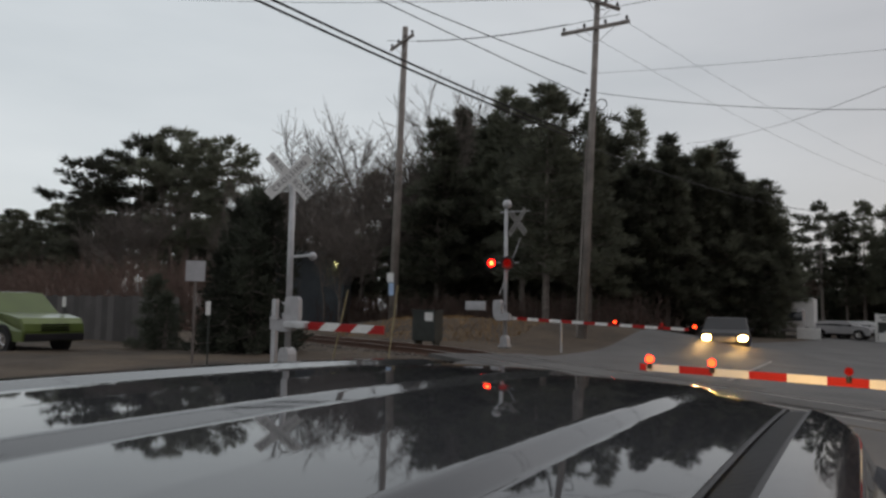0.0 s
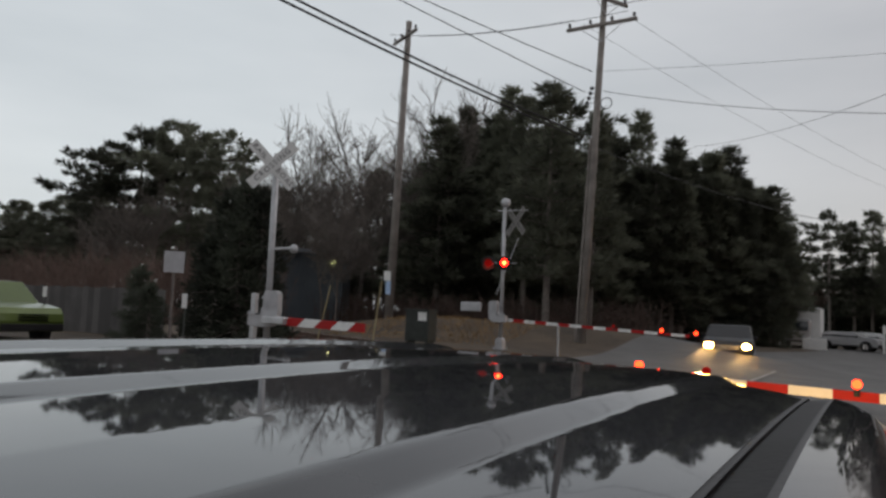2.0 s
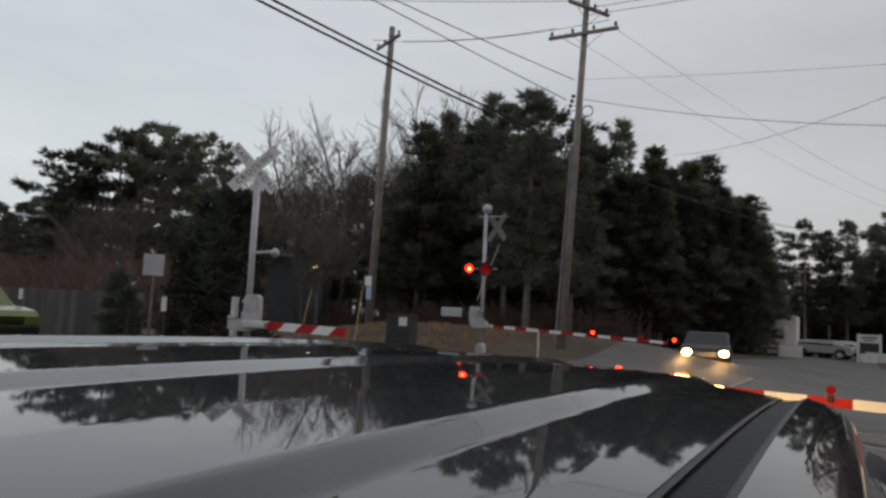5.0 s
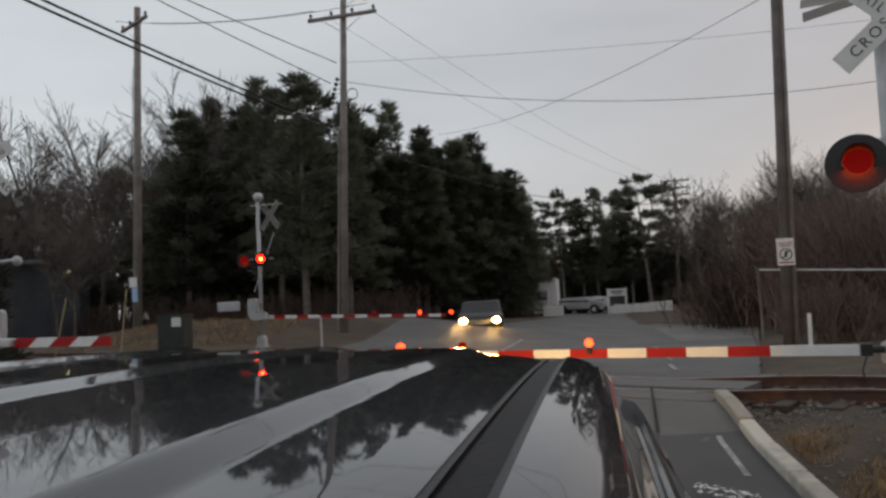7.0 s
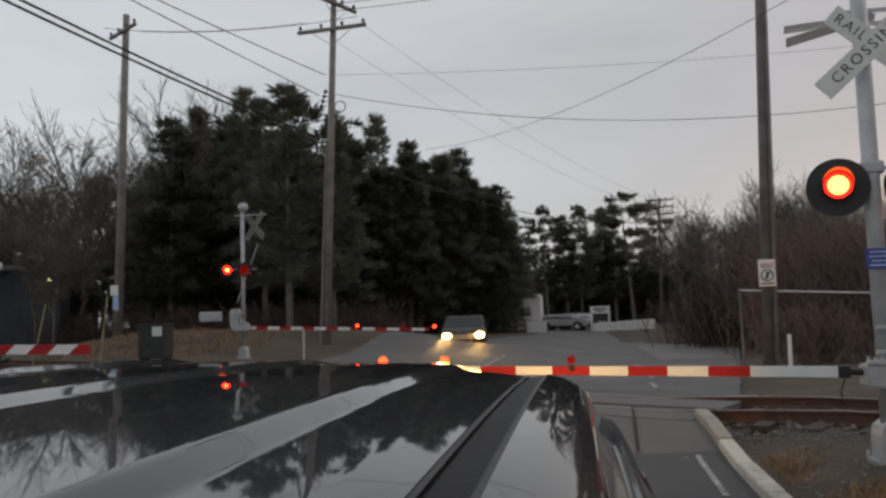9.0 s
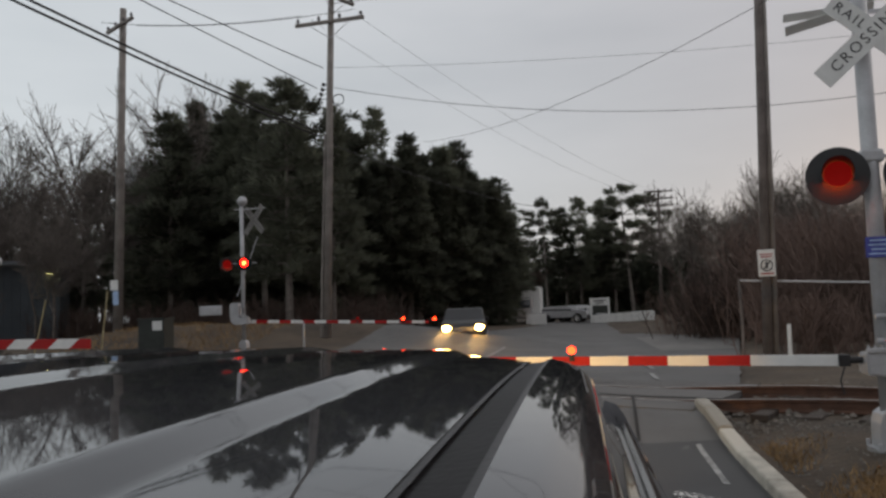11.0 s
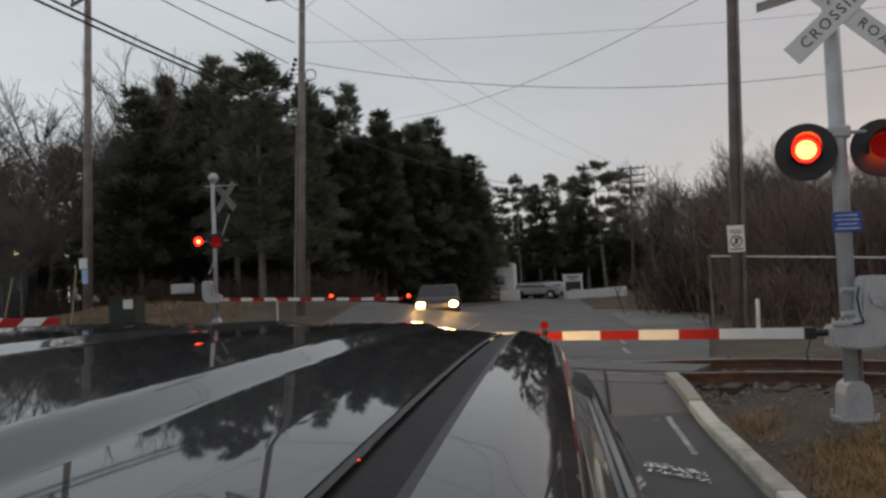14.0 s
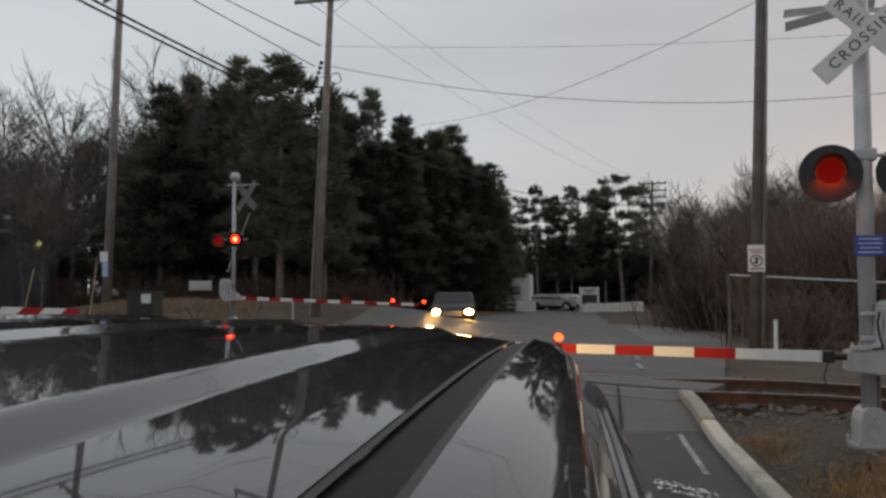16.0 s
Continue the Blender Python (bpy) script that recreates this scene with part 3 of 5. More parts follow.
# second crossbuck behind the mast, knocked over and seen almost along its blades
for k, (rise, lean) in enumerate(((3.5, 40), (14, 44))):
    bm = B()
    m = Matrix.Translation((0, 0.14 + 0.02 * k, 4.74 - NZ)) @ Matrix.Rotation(radians(-rise), 4, "Y") @ Matrix.Rotation(radians(lean), 4, "X")
    box(bm, -0.71, 0.20, -0.005, 0.005, -0.045 - 0.02 * k, 0.045, 0.0, m)
    part("rear_blade", bm, "white", near, "pale rear crossbuck blade seen edge on")
for zz in (4.66, 4.80):
    bm = B()
    box(bm, -0.18, 0.30, 0.05, 0.06, zz - 0.025 - NZ, zz + 0.025 - NZ, 0.004)
    part("strap_bracket", bm, "steel", near)
bm = B()
rod(bm, (-0.36, 0, 3.12 - NZ), (0.42, 0, 3.12 - NZ), 0.02, n=10)
box(bm, -0.11, 0.11, -0.09, 0.09, 3.05 - NZ, 3.19 - NZ, 0.03)
part("cross_arm", bm, "silver", near)
flasher(near, -0.34, -0.05, 2.93 - NZ, "L", 0.30, yaw=-16)
flasher(near, 0.41, -0.05, 2.93 - NZ, "R", 0.30, yaw=-16)
bm = B()
box(bm, -0.14, 0.15, -0.10, -0.09, 2.08 - NZ, 2.29 - NZ, 0.004)
plate = part("notice_plate", bm, "blue", near, "small blue notice plate")
for k in range(4):
    w = (0.10, 0.11, 0.09, 0.11)[k]
    bm = B()
    box(bm, -w, w + 0.01, -0.104, -0.101, 2.245 - NZ - k * 0.045, 2.26 - NZ - k * 0.045)
    part("text_bar", bm, "bluewhite", plate)
mechanism(near, 1, 0.97 - NZ)
bm = B()
box(bm, 0.02, 0.10, 0.12, 0.2, 0.35, 2.0)
rod(bm, (0.05, -0.02, 0.4), (0.05, -0.02, 1.0), 0.05, n=10)
part("conduit", bm, "pole_dark", near)
AX, AY, AZ = 2.27 - 2.74, 8.62 - 8.80, 1.07 - NZ
bm = B()
rod(bm, (AX - 0.02, AY, AZ), (-0.26, -0.2, AZ), 0.035, n=10)
box(bm, AX - 0.03, AX + 0.08, AY - 0.04, AY + 0.04, AZ - 0.06, AZ + 0.06, 0.01)
part("arm_adapter", bm, "black", near)
gate_arm(near, (AX, AY, AZ), (AX - 4.95, AY + 0.62, AZ + 0.03), 0.84, 0.406)
bm = B()
for p, q in (((AX + 0.02, AY - 0.03, AZ - 0.06), (AX - 0.03, AY - 0.04, AZ - 0.2)), ((AX - 0.03, AY - 0.04, AZ - 0.2), (AX, AY - 0.04, AZ - 0.33))):
    rod(bm, p, q, 0.008, n=6)
part("cable", bm, "wire", near)


def on_near_arm(s):
    return (AX - s * 0.992, AY + s * 0.124 - 0.03, AZ + 0.115)


arm_lamp(near, on_near_arm(2.66), "A")
arm_lamp(near, on_near_arm(4.10), "B")
arm_lamp(near, on_near_arm(4.86), None)

# far gate
FZ = 0.54
far = signal_mast("crossing_gate_far_road", -11.08, 24.0, FZ, "silver crossing gate across the tracks with lit flashers", 5.05)
bm = B()
ball(bm, (0.03, 0, 5.05), 0.17, 14)
part("bell", bm, "silver", far, "round warning bell", smooth=True)
bm = B()
rod(bm, (-0.25, 0, 4.78), (0.85, 0, 4.78), 0.02, n=8)
part("top_bar", bm, "silver", far)
crossbuck(far, 4.42, 0.12, -26, 0.38, face="concrete")
bm = B()
rod(bm, (-0.6, 0, 2.98), (0.5, 0, 2.98), 0.02, n=8)
part("cross_arm", bm, "silver", far)
flasher(far, -0.52, -0.05, 2.97, "L", 0.24, yaw=22)
flasher(far, 0.10, -0.10, 2.97, "R", 0.24, yaw=22)
mechanism(far, -1, 1.02)
bm = B()
box(bm, -1.55, -0.75, -0.06, 0.02, 1.30, 1.62, 0.03)
part("counterweight", bm, "silver", far, "silver counterweight block")
bm = B()
rod(bm, (-0.26, 0.1, 1.9), (0.50, 0.1, 3.85), 0.018, n=8)
part("brace", bm, "steel", far)
gate_arm(far, (0.25, 0.0, 1.05), (6.25, -0.3, 0.82), 0.20, 0.406, h=0.11)
for s, ph in ((3.7, "B"), (5.2, "A"), (6.2, None)):
    arm_lamp(far, (0.25 + s, -0.05 - 0.05 * s, 1.13 - 0.038 * s), ph, 0.05)
bm = B()
box(bm, 2.08, 2.13, -0.15, -0.10, -0.05, 0.98)
part("arm_rest_post", bm, "steel", far)

# side gate at the left
SZ = 0.54
side_gate = signal_mast("crossing_gate_side_path", -10.75, 12.1, SZ, "silver crossing gate of the side path with lowered arm", 4.3)
crossbuck(side_gate, 4.05, -0.12, 38)
mechanism(side_gate, 1, 0.85, 20)
bm = B()
box(bm, -0.42, -0.31, -0.05, 0.06, -0.3, 1.45, 0.01)
part("side_post", bm, "steel", side_gate)
bm = B()
rod(bm, (0.1, 0, 2.35), (0.75, -0.2, 2.35), 0.03, n=8)
ball(bm, (0.75, -0.2, 2.33), 0.09, 10)
part("lamp_bracket", bm, "silver", side_gate)
gate_arm(side_gate, (0.45, -0.25, 0.93), (2.62, -0.35, 0.88), 0.25, 0.406, h=0.16, slant=0.09, taper=1.0)
bm = B()
box(bm, 0.2, 0.75, -0.4, -0.1, 0.86, 1.0, 0.02)
part("arm_bracket", bm, "steel", side_gate)


# ---- the vehicle under the camera ----
M["gloss"] = material("gloss_black_trim", (0.02, 0.02, 0.02), 0.12, scale=5, var=0.2, bump=0)
suv = empty("suv", Matrix(), "charcoal glossy suv waiting at the crossing, ribbed roof", "car")
UC = -0.97


ROOF = [(-0.80, 1.600), (-0.735, 1.650), (-0.66, 1.672), (-0.606, 1.680), (-0.52, 1.688), (-0.41, 1.698), (-0.36, 1.699), (-0.31, 1.690), (-0.15, 1.6905), (0.02, 1.688), (0.07, 1.678),
        (0.25, 1.675), (0.393, 1.669), (0.431, 1.6530), (0.52, 1.6450), (0.578, 1.6375), (0.634, 1.6445), (0.670, 1.637), (0.698, 1.624), (0.718, 1.604), (0.733, 1.573), (0.76, 1.53)]


def roof_profile(u):
    """Roof across the car: pressed steps between flat panels, shoulders that round off."""
    for (a, za), (b, zb) in zip(ROOF, ROOF[1:]):
        if u <= b:
            return za + (zb - za) * (u - a) / (b - a)
    return ROOF[-1][1]


def roof_edge(u):
    return 2.45 - 0.34 * (abs(u) / 0.75) ** 4


def roof_x(u, y):
    return UC + u


def roof_z(u, y):
    """The roof falls away towards the rear and rolls over at the front edge."""
    d = max(y, 0.2) - 1.5
    z = roof_profile(u) - 0.0105 * d - 0.021 * d * d - 0.03 * max(0.0, 0.2 - y)
    return z - 0.8 * max(0.0, y - roof_edge(u) + 0.10) ** 1.7


def roof_strip_mesh(name, u0, u1, nu, drop, mat, label=""):
    ysr = np.linspace(-1.8, 1.0, 20).tolist() + np.linspace(1.05, 1.0 + 1.40, 40).tolist()
    us_ = np.linspace(u0, u1, nu)
    vs = []
    for y in ysr:
        for u in us_:
            f = (y + 1.8) / 4.2
            yy = -1.8 + f * (roof_edge(u) + 1.8)
            vs.append((roof_x(u, yy), yy, roof_z(u, yy) - drop))
    fs = [(j * nu + i, j * nu + i + 1, (j + 1) * nu + i + 1, (j + 1) * nu + i) for j in range(len(ysr) - 1) for i in range(nu - 1)]
    ob = raw(name, vs, fs, mat, suv, smooth=True)
    if label:
        tagged(ob, label=label)
    return ob


roof_strip_mesh("roof_panel", -0.600, 0.576, 197, 0.0, "paint", "glossy dark roof panel with pressed steps")
for u0, u1, v0, v1 in ((0.580, 0.630, 0.634, 0.760), (-0.662, -0.604, -0.800, -0.666)):
    roof_strip_mesh("roof_molding", u0, u1, 5, 0.005, "trim", "matt black roof molding strip")
    roof_strip_mesh("roof_side_panel", v0, v1, 19, 0.0, "paint")
    for uu in (u0 - 0.002, u1 + 0.002):
        roof_strip_mesh("molding_lip", uu - 0.006, uu + 0.006, 3, 0.001, "black")
# body sides, glass, hood, as lofted sections
def loft(name, secs, mat, label="", cap=True):
    vs, fs = [], []
    n = len(secs[0])
    for s in secs:
        vs += s
    for j in range(len(secs) - 1):
        for i in range(n - 1):
            fs.append((j * n + i, j * n + i + 1, (j + 1) * n + i + 1, (j + 1) * n + i))
    ob = raw(name, vs, fs, mat, suv, smooth=True)
    if label:
        tagged(ob, label=label)
    return ob


for sgn in (-1, 1):
    ss = []
    for y in np.linspace(-1.82, 2.08, 14):
        zt = roof_z(0.76, min(y, 1.9)) - 0.004
        xt = abs(roof_x(0.76, y) - UC)
        ss.append([(UC + sgn * (xt + 0.001), y, zt), (UC + sgn * (xt + 0.03), y, zt - 0.05), (UC + sgn * 0.88, y, 1.30), (UC + sgn * 0.95, y, 1.06)])
    loft("side_window", ss, "glass", "dark side window glass")
    bm = B()
    for y0, y1 in ((-1.8, 0.35), (0.35, 1.95)):
        for q in range(8):
            ya, yb = y0 + (y1 - y0) * q / 8, y0 + (y1 - y0) * (q + 1) / 8
            xa, xb = abs(roof_x(0.76, ya) - UC) + 0.012, abs(roof_x(0.76, yb) - UC) + 0.012
            rod(bm, (UC + sgn * xa, ya, roof_z(0.755, min(ya, 1.85)) - 0.02), (UC + sgn * xb, yb, roof_z(0.755, min(yb, 1.85)) - 0.02), 0.009, n=8)
    part("window_trim", bm, "gloss", suv, "thin bright window trim")
    ss = []
    for y in np.linspace(-1.9, 4.15, 26):
        taper = 0.06 * smooth01(y, 3.2, 4.2)
        ztop = 1.06 if y < 2.9 else 1.06 - 0.10 * smooth01(y, 2.9, 4.15)
        ss.append([(UC + sgn * (0.945 - taper), y, ztop), (UC + sgn * (1.03 - taper), y, 0.98 if y < 3 else ztop - 0.08), (UC + sgn * (1.045 - taper), y, 0.75), (UC + sgn * (0.94 - taper), y, 0.42), (UC + sgn * (0.86 - taper), y, 0.30)])
    loft("body_side", ss, "paint")
    bm = B()
    mx = UC + sgn * 1.10
    box(bm, mx - 0.12, mx + 0.12, 1.72, 1.90, 1.08, 1.28, 0.05)
    rod(bm, (UC + sgn * 0.86, 1.82, 1.10), (mx, 1.82, 1.12), 0.035, n=8)
    part("door_mirror", bm, "paint", suv, "dark door mirror housing", smooth=True)
loft("hood", [[(UC + u * (1 - 0.065 * smooth01(y, 3.2, 4.2)), y, 1.065 - 0.11 * smooth01(y, 2.9, 4.15) + 0.06 * (1 - (u / 0.95) ** 2)) for u in np.linspace(-0.95, 0.95, 15)] for y in np.linspace(2.75, 4.15, 10)], "paint")
loft("windshield", [[(UC + u * (0.70 + 0.20 * t), roof_edge(0.70 * u) - 0.01 + (0.86 + 0.30 * u * u) * t - 0.30 * abs(u) ** 3 * t, roof_z(0.70 * u, roof_edge(0.70 * u) - 0.01) - 0.012 - (0.50 - 0.02 * u * u) * t ** 0.9) for u in np.linspace(-1, 1, 17)] for t in np.linspace(0, 1, 9)], "glass", "raked windshield glass")
loft("rear_window", [[(UC + u * (0.72 + 0.16 * t), -1.80 - 0.16 * t, roof_z(0.72 * u, -1.8) - 0.01 - (roof_z(0.72 * u, -1.8) - 1.07) * t) for u in np.linspace(-1, 1, 13)] for t in np.linspace(0, 1, 6)], "glass", "dark rear window")
for sgn in (-1, 1):
    bm = B()
    rod(bm, (UC + sgn * 0.735, 2.04, roof_z(0.75, 1.9) - 0.03), (UC + sgn * 0.925, 2.98, 1.06), 0.045, n=10)
    part("front_pillar", bm, "paint", suv, smooth=True)
    bm = B()
    rod(bm, (UC + sgn * 0.76, -1.80, roof_z(0.75, -1.8) - 0.03), (UC + sgn * 0.93, -1.93, 1.04), 0.06, n=10)
    q = [bm.verts.new(p) for p in ((UC + sgn * 0.70, -1.795, roof_z(0.70, -1.8) - 0.012), (UC + sgn * 0.86, -1.965, 1.05), (UC + sgn * 0.955, -1.81, 1.05), (UC + sgn * 0.885, -1.81, 1.30), (UC + sgn * 0.79, -1.81, roof_z(0.76, -1.8) - 0.004))]
    bm.faces.new(q)
    part("rear_pillar", bm, "paint", suv, smooth=True)
    bm = B()
    v = [bm.verts.new(p) for p in ((UC + sgn * 0.74, 2.03, roof_z(0.75, 1.9) - 0.04), (UC + sgn * 0.91, 2.95, 1.06), (UC + sgn * 0.95, 2.08, 1.06), (UC + sgn * 0.88, 2.08, 1.30))]
    bm.faces.new(v)
    part("quarter_glass", bm, "glass", suv)
bm = B()
box(bm, UC - 0.95, UC + 0.95, 4.08, 4.24, 0.32, 0.96, 0.06)
part("front_bumper", bm, "paint", suv)
bm = B()
box(bm, UC - 0.94, UC + 0.94, -2.06, -1.86, 0.35, 1.07, 0.05)
part("tailgate", bm, "paint", suv)
bm = B()
box(bm, UC - 0.85, UC + 0.85, -1.85, 4.1, 0.28, 0.55, 0.02)
part("underbody", bm, "trim", suv)
for sx in (-1, 1):
    for y in (-1.0, 3.2):
        bm = B()
        rod(bm, (UC + sx * 0.72, y, 0.37), (UC + sx * 0.95, y, 0.37), 0.36, n=28)
        wheel = part("wheel", bm, "tyre", suv)
        bm = B()
        rod(bm, (UC + sx * 0.94, y, 0.37), (UC + sx * 0.965, y, 0.37), 0.23, n=24)
        part("rim", bm, "steel", wheel)


# ---- poles and wires ----
def utility_pole(name, base, top, r, mat, label):
    m = Matrix.Translation(base)
    p = empty(name, m, label, "utility pole", "utility poles")
    d = Vector(top) - Vector(base)
    bm = B()
    rod(bm, (0, 0, -0.3), d, r, r * 0.68, n=16)
    part("pole_shaft", bm, mat, p, smooth=True)
    return p, d


def crossarm(p, at, length, ang, pins=4, mat="pole"):
    m = Matrix.Translation(at) @ Matrix.Rotation(radians(ang), 4, "Z")
    bm = B()
    box(bm, -length / 2, length / 2, -0.22, -0.10, -0.06, 0.07, 0.01, m)
    arm = part("crossarm", bm, mat, p)
    for k in range(pins):
        x = -length / 2 + 0.12 + k * (length - 0.24) / (pins - 1)
        bm = B()
        rod(bm, m @ Vector((x, -0.16, 0.05)), m @ Vector((x, -0.16, 0.16)), 0.025, n=6)
        rod(bm, m @ Vector((x, -0.16, 0.14)), m @ Vector((x, -0.16, 0.26)), 0.07, 0.05, n=10)
        part("insulator", bm, "insul", arm)
    bm = B()
    for s in (-1, 1):
        rod(bm, m @ Vector((s * length * 0.3, -0.16, -0.05)), m @ Vector((0, -0.12, -0.65)), 0.015, n=6)
    part("brace", bm, "steel", arm)


fp, fd = utility_pole("utility_pole", (-9.85, 28.7, 0.6), (-9.2, 28.7, 15.4), 0.165, "pole", "tall grey timber utility pole with crossarms across the tracks")
crossarm(fp, fd * 0.855, 2.9, -4, 4)
crossarm(fp, fd * 0.925, 2.2, 62, 4)
bm = B()
for k in range(18):
    a0, a1 = k * 0.349, (k + 1) * 0.349
    c = fd * 0.64
    rod(bm, (c.x + 0.42 + 0.22 * math.cos(a0), c.y - 0.2, c.z + 0.22 * math.sin(a0)), (c.x + 0.42 + 0.22 * math.cos(a1), c.y - 0.2, c.z + 0.22 * math.sin(a1)), 0.02, n=6)
part("cable_loop", bm, "black", fp)
for k in range(4):
    c = fd * (0.645 + 0.013 * k)
    bm = B()
    box(bm, c.x - 0.40 + 0.05 * k, c.x - 0.29 + 0.05 * k, c.y - 0.25, c.y - 0.12, c.z - 0.06, c.z + 0.07, 0.015)
    rod(bm, (c.x - 0.32, c.y - 0.16, c.z), (c.x, c.y - 0.05, c.z + 0.05), 0.012, n=6)
    part("fuse_box", bm, "black", fp)
bm = B()
rod(bm, (-0.20, -0.1, 0), fd * 0.55 + Vector((-0.15, -0.1, 0)), 0.04, n=8)
part("conduit", bm, "pole", fp)
lp, ld = utility_pole("utility_pole", (-20.2, 31.0, 1.2), (-19.8, 31.0, 15.9), 0.21, "pole", "grey timber utility pole with a notice sheet")
crossarm(lp, ld * 0.945, 2.5, -32, 4)
bm = B()
box(bm, -0.19, 0.19, -0.25, -0.235, 1.95, 2.40, 0.0)
part("notice_sheet", bm, "white", lp, "white notice sheet on the pole")
bm = B()
box(bm, -0.06, 0.22, -0.27, -0.255, 1.30, 1.92, 0.0)
part("pale_blue_sheet", bm, "bluewhite", lp)
npole, nd = utility_pole("utility_pole", (3.95, 18.9, 0.3), (4.56, 19.3, 12.2), 0.112, "pole_dark", "dark leaning timber utility pole beside the road")
np2, nd2 = utility_pole("utility_pole", (4.14, 18.93, 0.3), (4.68, 19.35, 12.0), 0.065, "pole", "slim pale pole strapped beside the dark pole")
bm = B()
box(bm, -0.13, 0.24, -0.30, -0.285, 1.87, 2.48, 0.004)
sg = part("no_trespassing_sign", bm, "white", npole, "white warning sign with a barred walker symbol")
for x0, x1, z0, z1 in ((-0.09, 0.20, 2.36, 2.38), (-0.06, 0.17, 2.30, 2.325), (-0.09, 0.20, 1.92, 1.95)):
    bm = B()
    box(bm, x0, x1, -0.306, -0.302, z0, z1)
    part("text_bar", bm, "red", sg)
bm = B()
for k in range(20):
    a0, a1 = k * 0.3142, (k + 1) * 0.3142
    rod(bm, (0.055 + 0.125 * math.cos(a0), -0.305, 2.12 + 0.125 * math.sin(a0)), (0.055 + 0.125 * math.cos(a1), -0.305, 2.12 + 0.125 * math.sin(a1)), 0.012, n=6)
rod(bm, (-0.03, -0.305, 2.03), (0.14, -0.305, 2.21), 0.012, n=6)
box(bm, 0.03, 0.08, -0.31, -0.303, 2.05, 2.20)
part("barred_symbol", bm, "ink", sg)
bm = B()
rod(bm, (0, 0, -0.2), (0.02, 0, 0.66), 0.045, n=12)
post = empty("marker_post", Matrix.Translation((4.36, 18.6, 0.42)), "short white marker post beside the pole", "post")
part("post", bm, "white", post)
dp, dd = utility_pole("utility_pole", (7.7, 76, 0.2), (8.1, 76, 12.5), 0.16, "pole_dark", "distant timber utility pole with three crossarms")
for k in range(3):
    crossarm(dp, dd * (0.975 - 0.055 * k), 2.7, 0, 5, "pole_dark")


def wire(a, b, sag, r=0.012, n=22):
    a, b = Vector(a), Vector(b)
    side = (b - a).cross(Vector((0, 0, 1)))
    side = side.normalized() if side.length > 1e-4 else Vector((1, 0, 0))
    up = side.cross(b - a).normalized()
    vs, fs = [], []
    for i in range(n + 1):
        t = i / n
        q = a.lerp(b, t) - Vector((0, 0, sag * 4 * t * (1 - t)))
        for k in range(5):
            vs.append(q + (side * math.cos(k * 1.2566) + up * math.sin(k * 1.2566)) * r)
        if i:
            fs += [((i - 1) * 5 + k, (i - 1) * 5 + (k + 1) % 5, i * 5 + (k + 1) % 5, i * 5 + k) for k in range(5)]
    return tagged(raw("overhead_wire", vs, fs, "wire"), "black overhead cable strung between poles", "cable", "overhead cables")


wire((-9.87, 28.6, 8.7), (-20.9, -16, 13.9), 0.9, 0.035)
wire((-10.1, 28.6, 9.0), (-20.6, -16, 14.0), 0.9, 0.035)
wire((-9.87, 28.5, 10.6), (-24.2, -12, 15.6), 0.35, 0.018)
wire((-9.6, 28.5, 11.4), (-24.0, -12, 14.9), 0.75, 0.018)
wire((-9.2, 28.6, 10.6), (16.0, 28.0, 9.0), 1.3, 0.012)
wire((-8.3, 29.0, 13.6), (9.0, 76, 11.8), 1.0, 0.007)
wire((-10.2, 29.0, 13.6), (6.9, 76, 11.8), 1.0, 0.007)
wire((-7.92, 40, 10.75), (9.5, 10.4, 9.3), 1.3, 0.009)
wire((-10.4, 28.5, 13.6), (-20.9, 31, 15.4), 0.25, 0.012)
wire((-8.2, 28.4, 13.6), (-18.9, 30.6, 14.9), 0.25, 0.012)
wire((-9.2, 28.6, 14.6), (-45, 26, 21), 0.6, 0.012)
wire((-9.2, 28.6, 14.3), (40, 34, 21), 1.0, 0.012)
wire((-9.2, 28.6, 14.0), (40, 33, 20.2), 1.0, 0.012)
wire((-9.7, 28.6, 8.5), (-2.0, 66, 10.0), 0.5, 0.022)
wire((-9.2, 28.6, 11.4), (24.0, 33.0, 12.6), 0.6, 0.007)
wire((-20.1, 31, 13.2), (-22.5, 34, 1.6), 0.0, 0.012)

# ---- trees ----
def leaf_cloud(pts, rng, size, per, droop=0.0):
    """Small pointed sprays round each centre: (centre, axis, spread)."""
    vs, fs = [], []
    for c, ax, sp in pts:
        for _ in range(per):
            d = Vector((rng.gauss(0, 1), rng.gauss(0, 1), rng.gauss(0, 0.7))).normalized()
            p = c + d * sp * rng.random() ** 0.5
            dirn = (d * 0.8 + ax * 0.9 + Vector((0, 0, 0.35 - droop))).normalized()
            w = dirn.cross(Vector((rng.random() - 0.5, rng.random() - 0.5, rng.random() - 0.5))).normalized()
            L = size * rng.uniform(0.6, 1.4)
            b = len(vs)
            vs += [p - w * L * 0.12, p + w * L * 0.12, p + dirn * L]
            fs.append((b, b + 1, b + 2))
    return vs, fs


def tubes(segs, n=4):
    vs, fs = [], []
    for a, b, r0, r1 in segs:
        q = (b - a).to_track_quat("Z", "Y")
        k = len(vs)
        for c, r in ((a, r0), (b, r1)):
            for i in range(n):
                t = 2 * math.pi * i / n
                vs.append(c + q @ Vector((r * math.cos(t), r * math.sin(t), 0)))
        for i in range(n):
            fs.append((k + i, k + (i + 1) % n, k + n + (i + 1) % n, k + n + i))
    return vs, fs


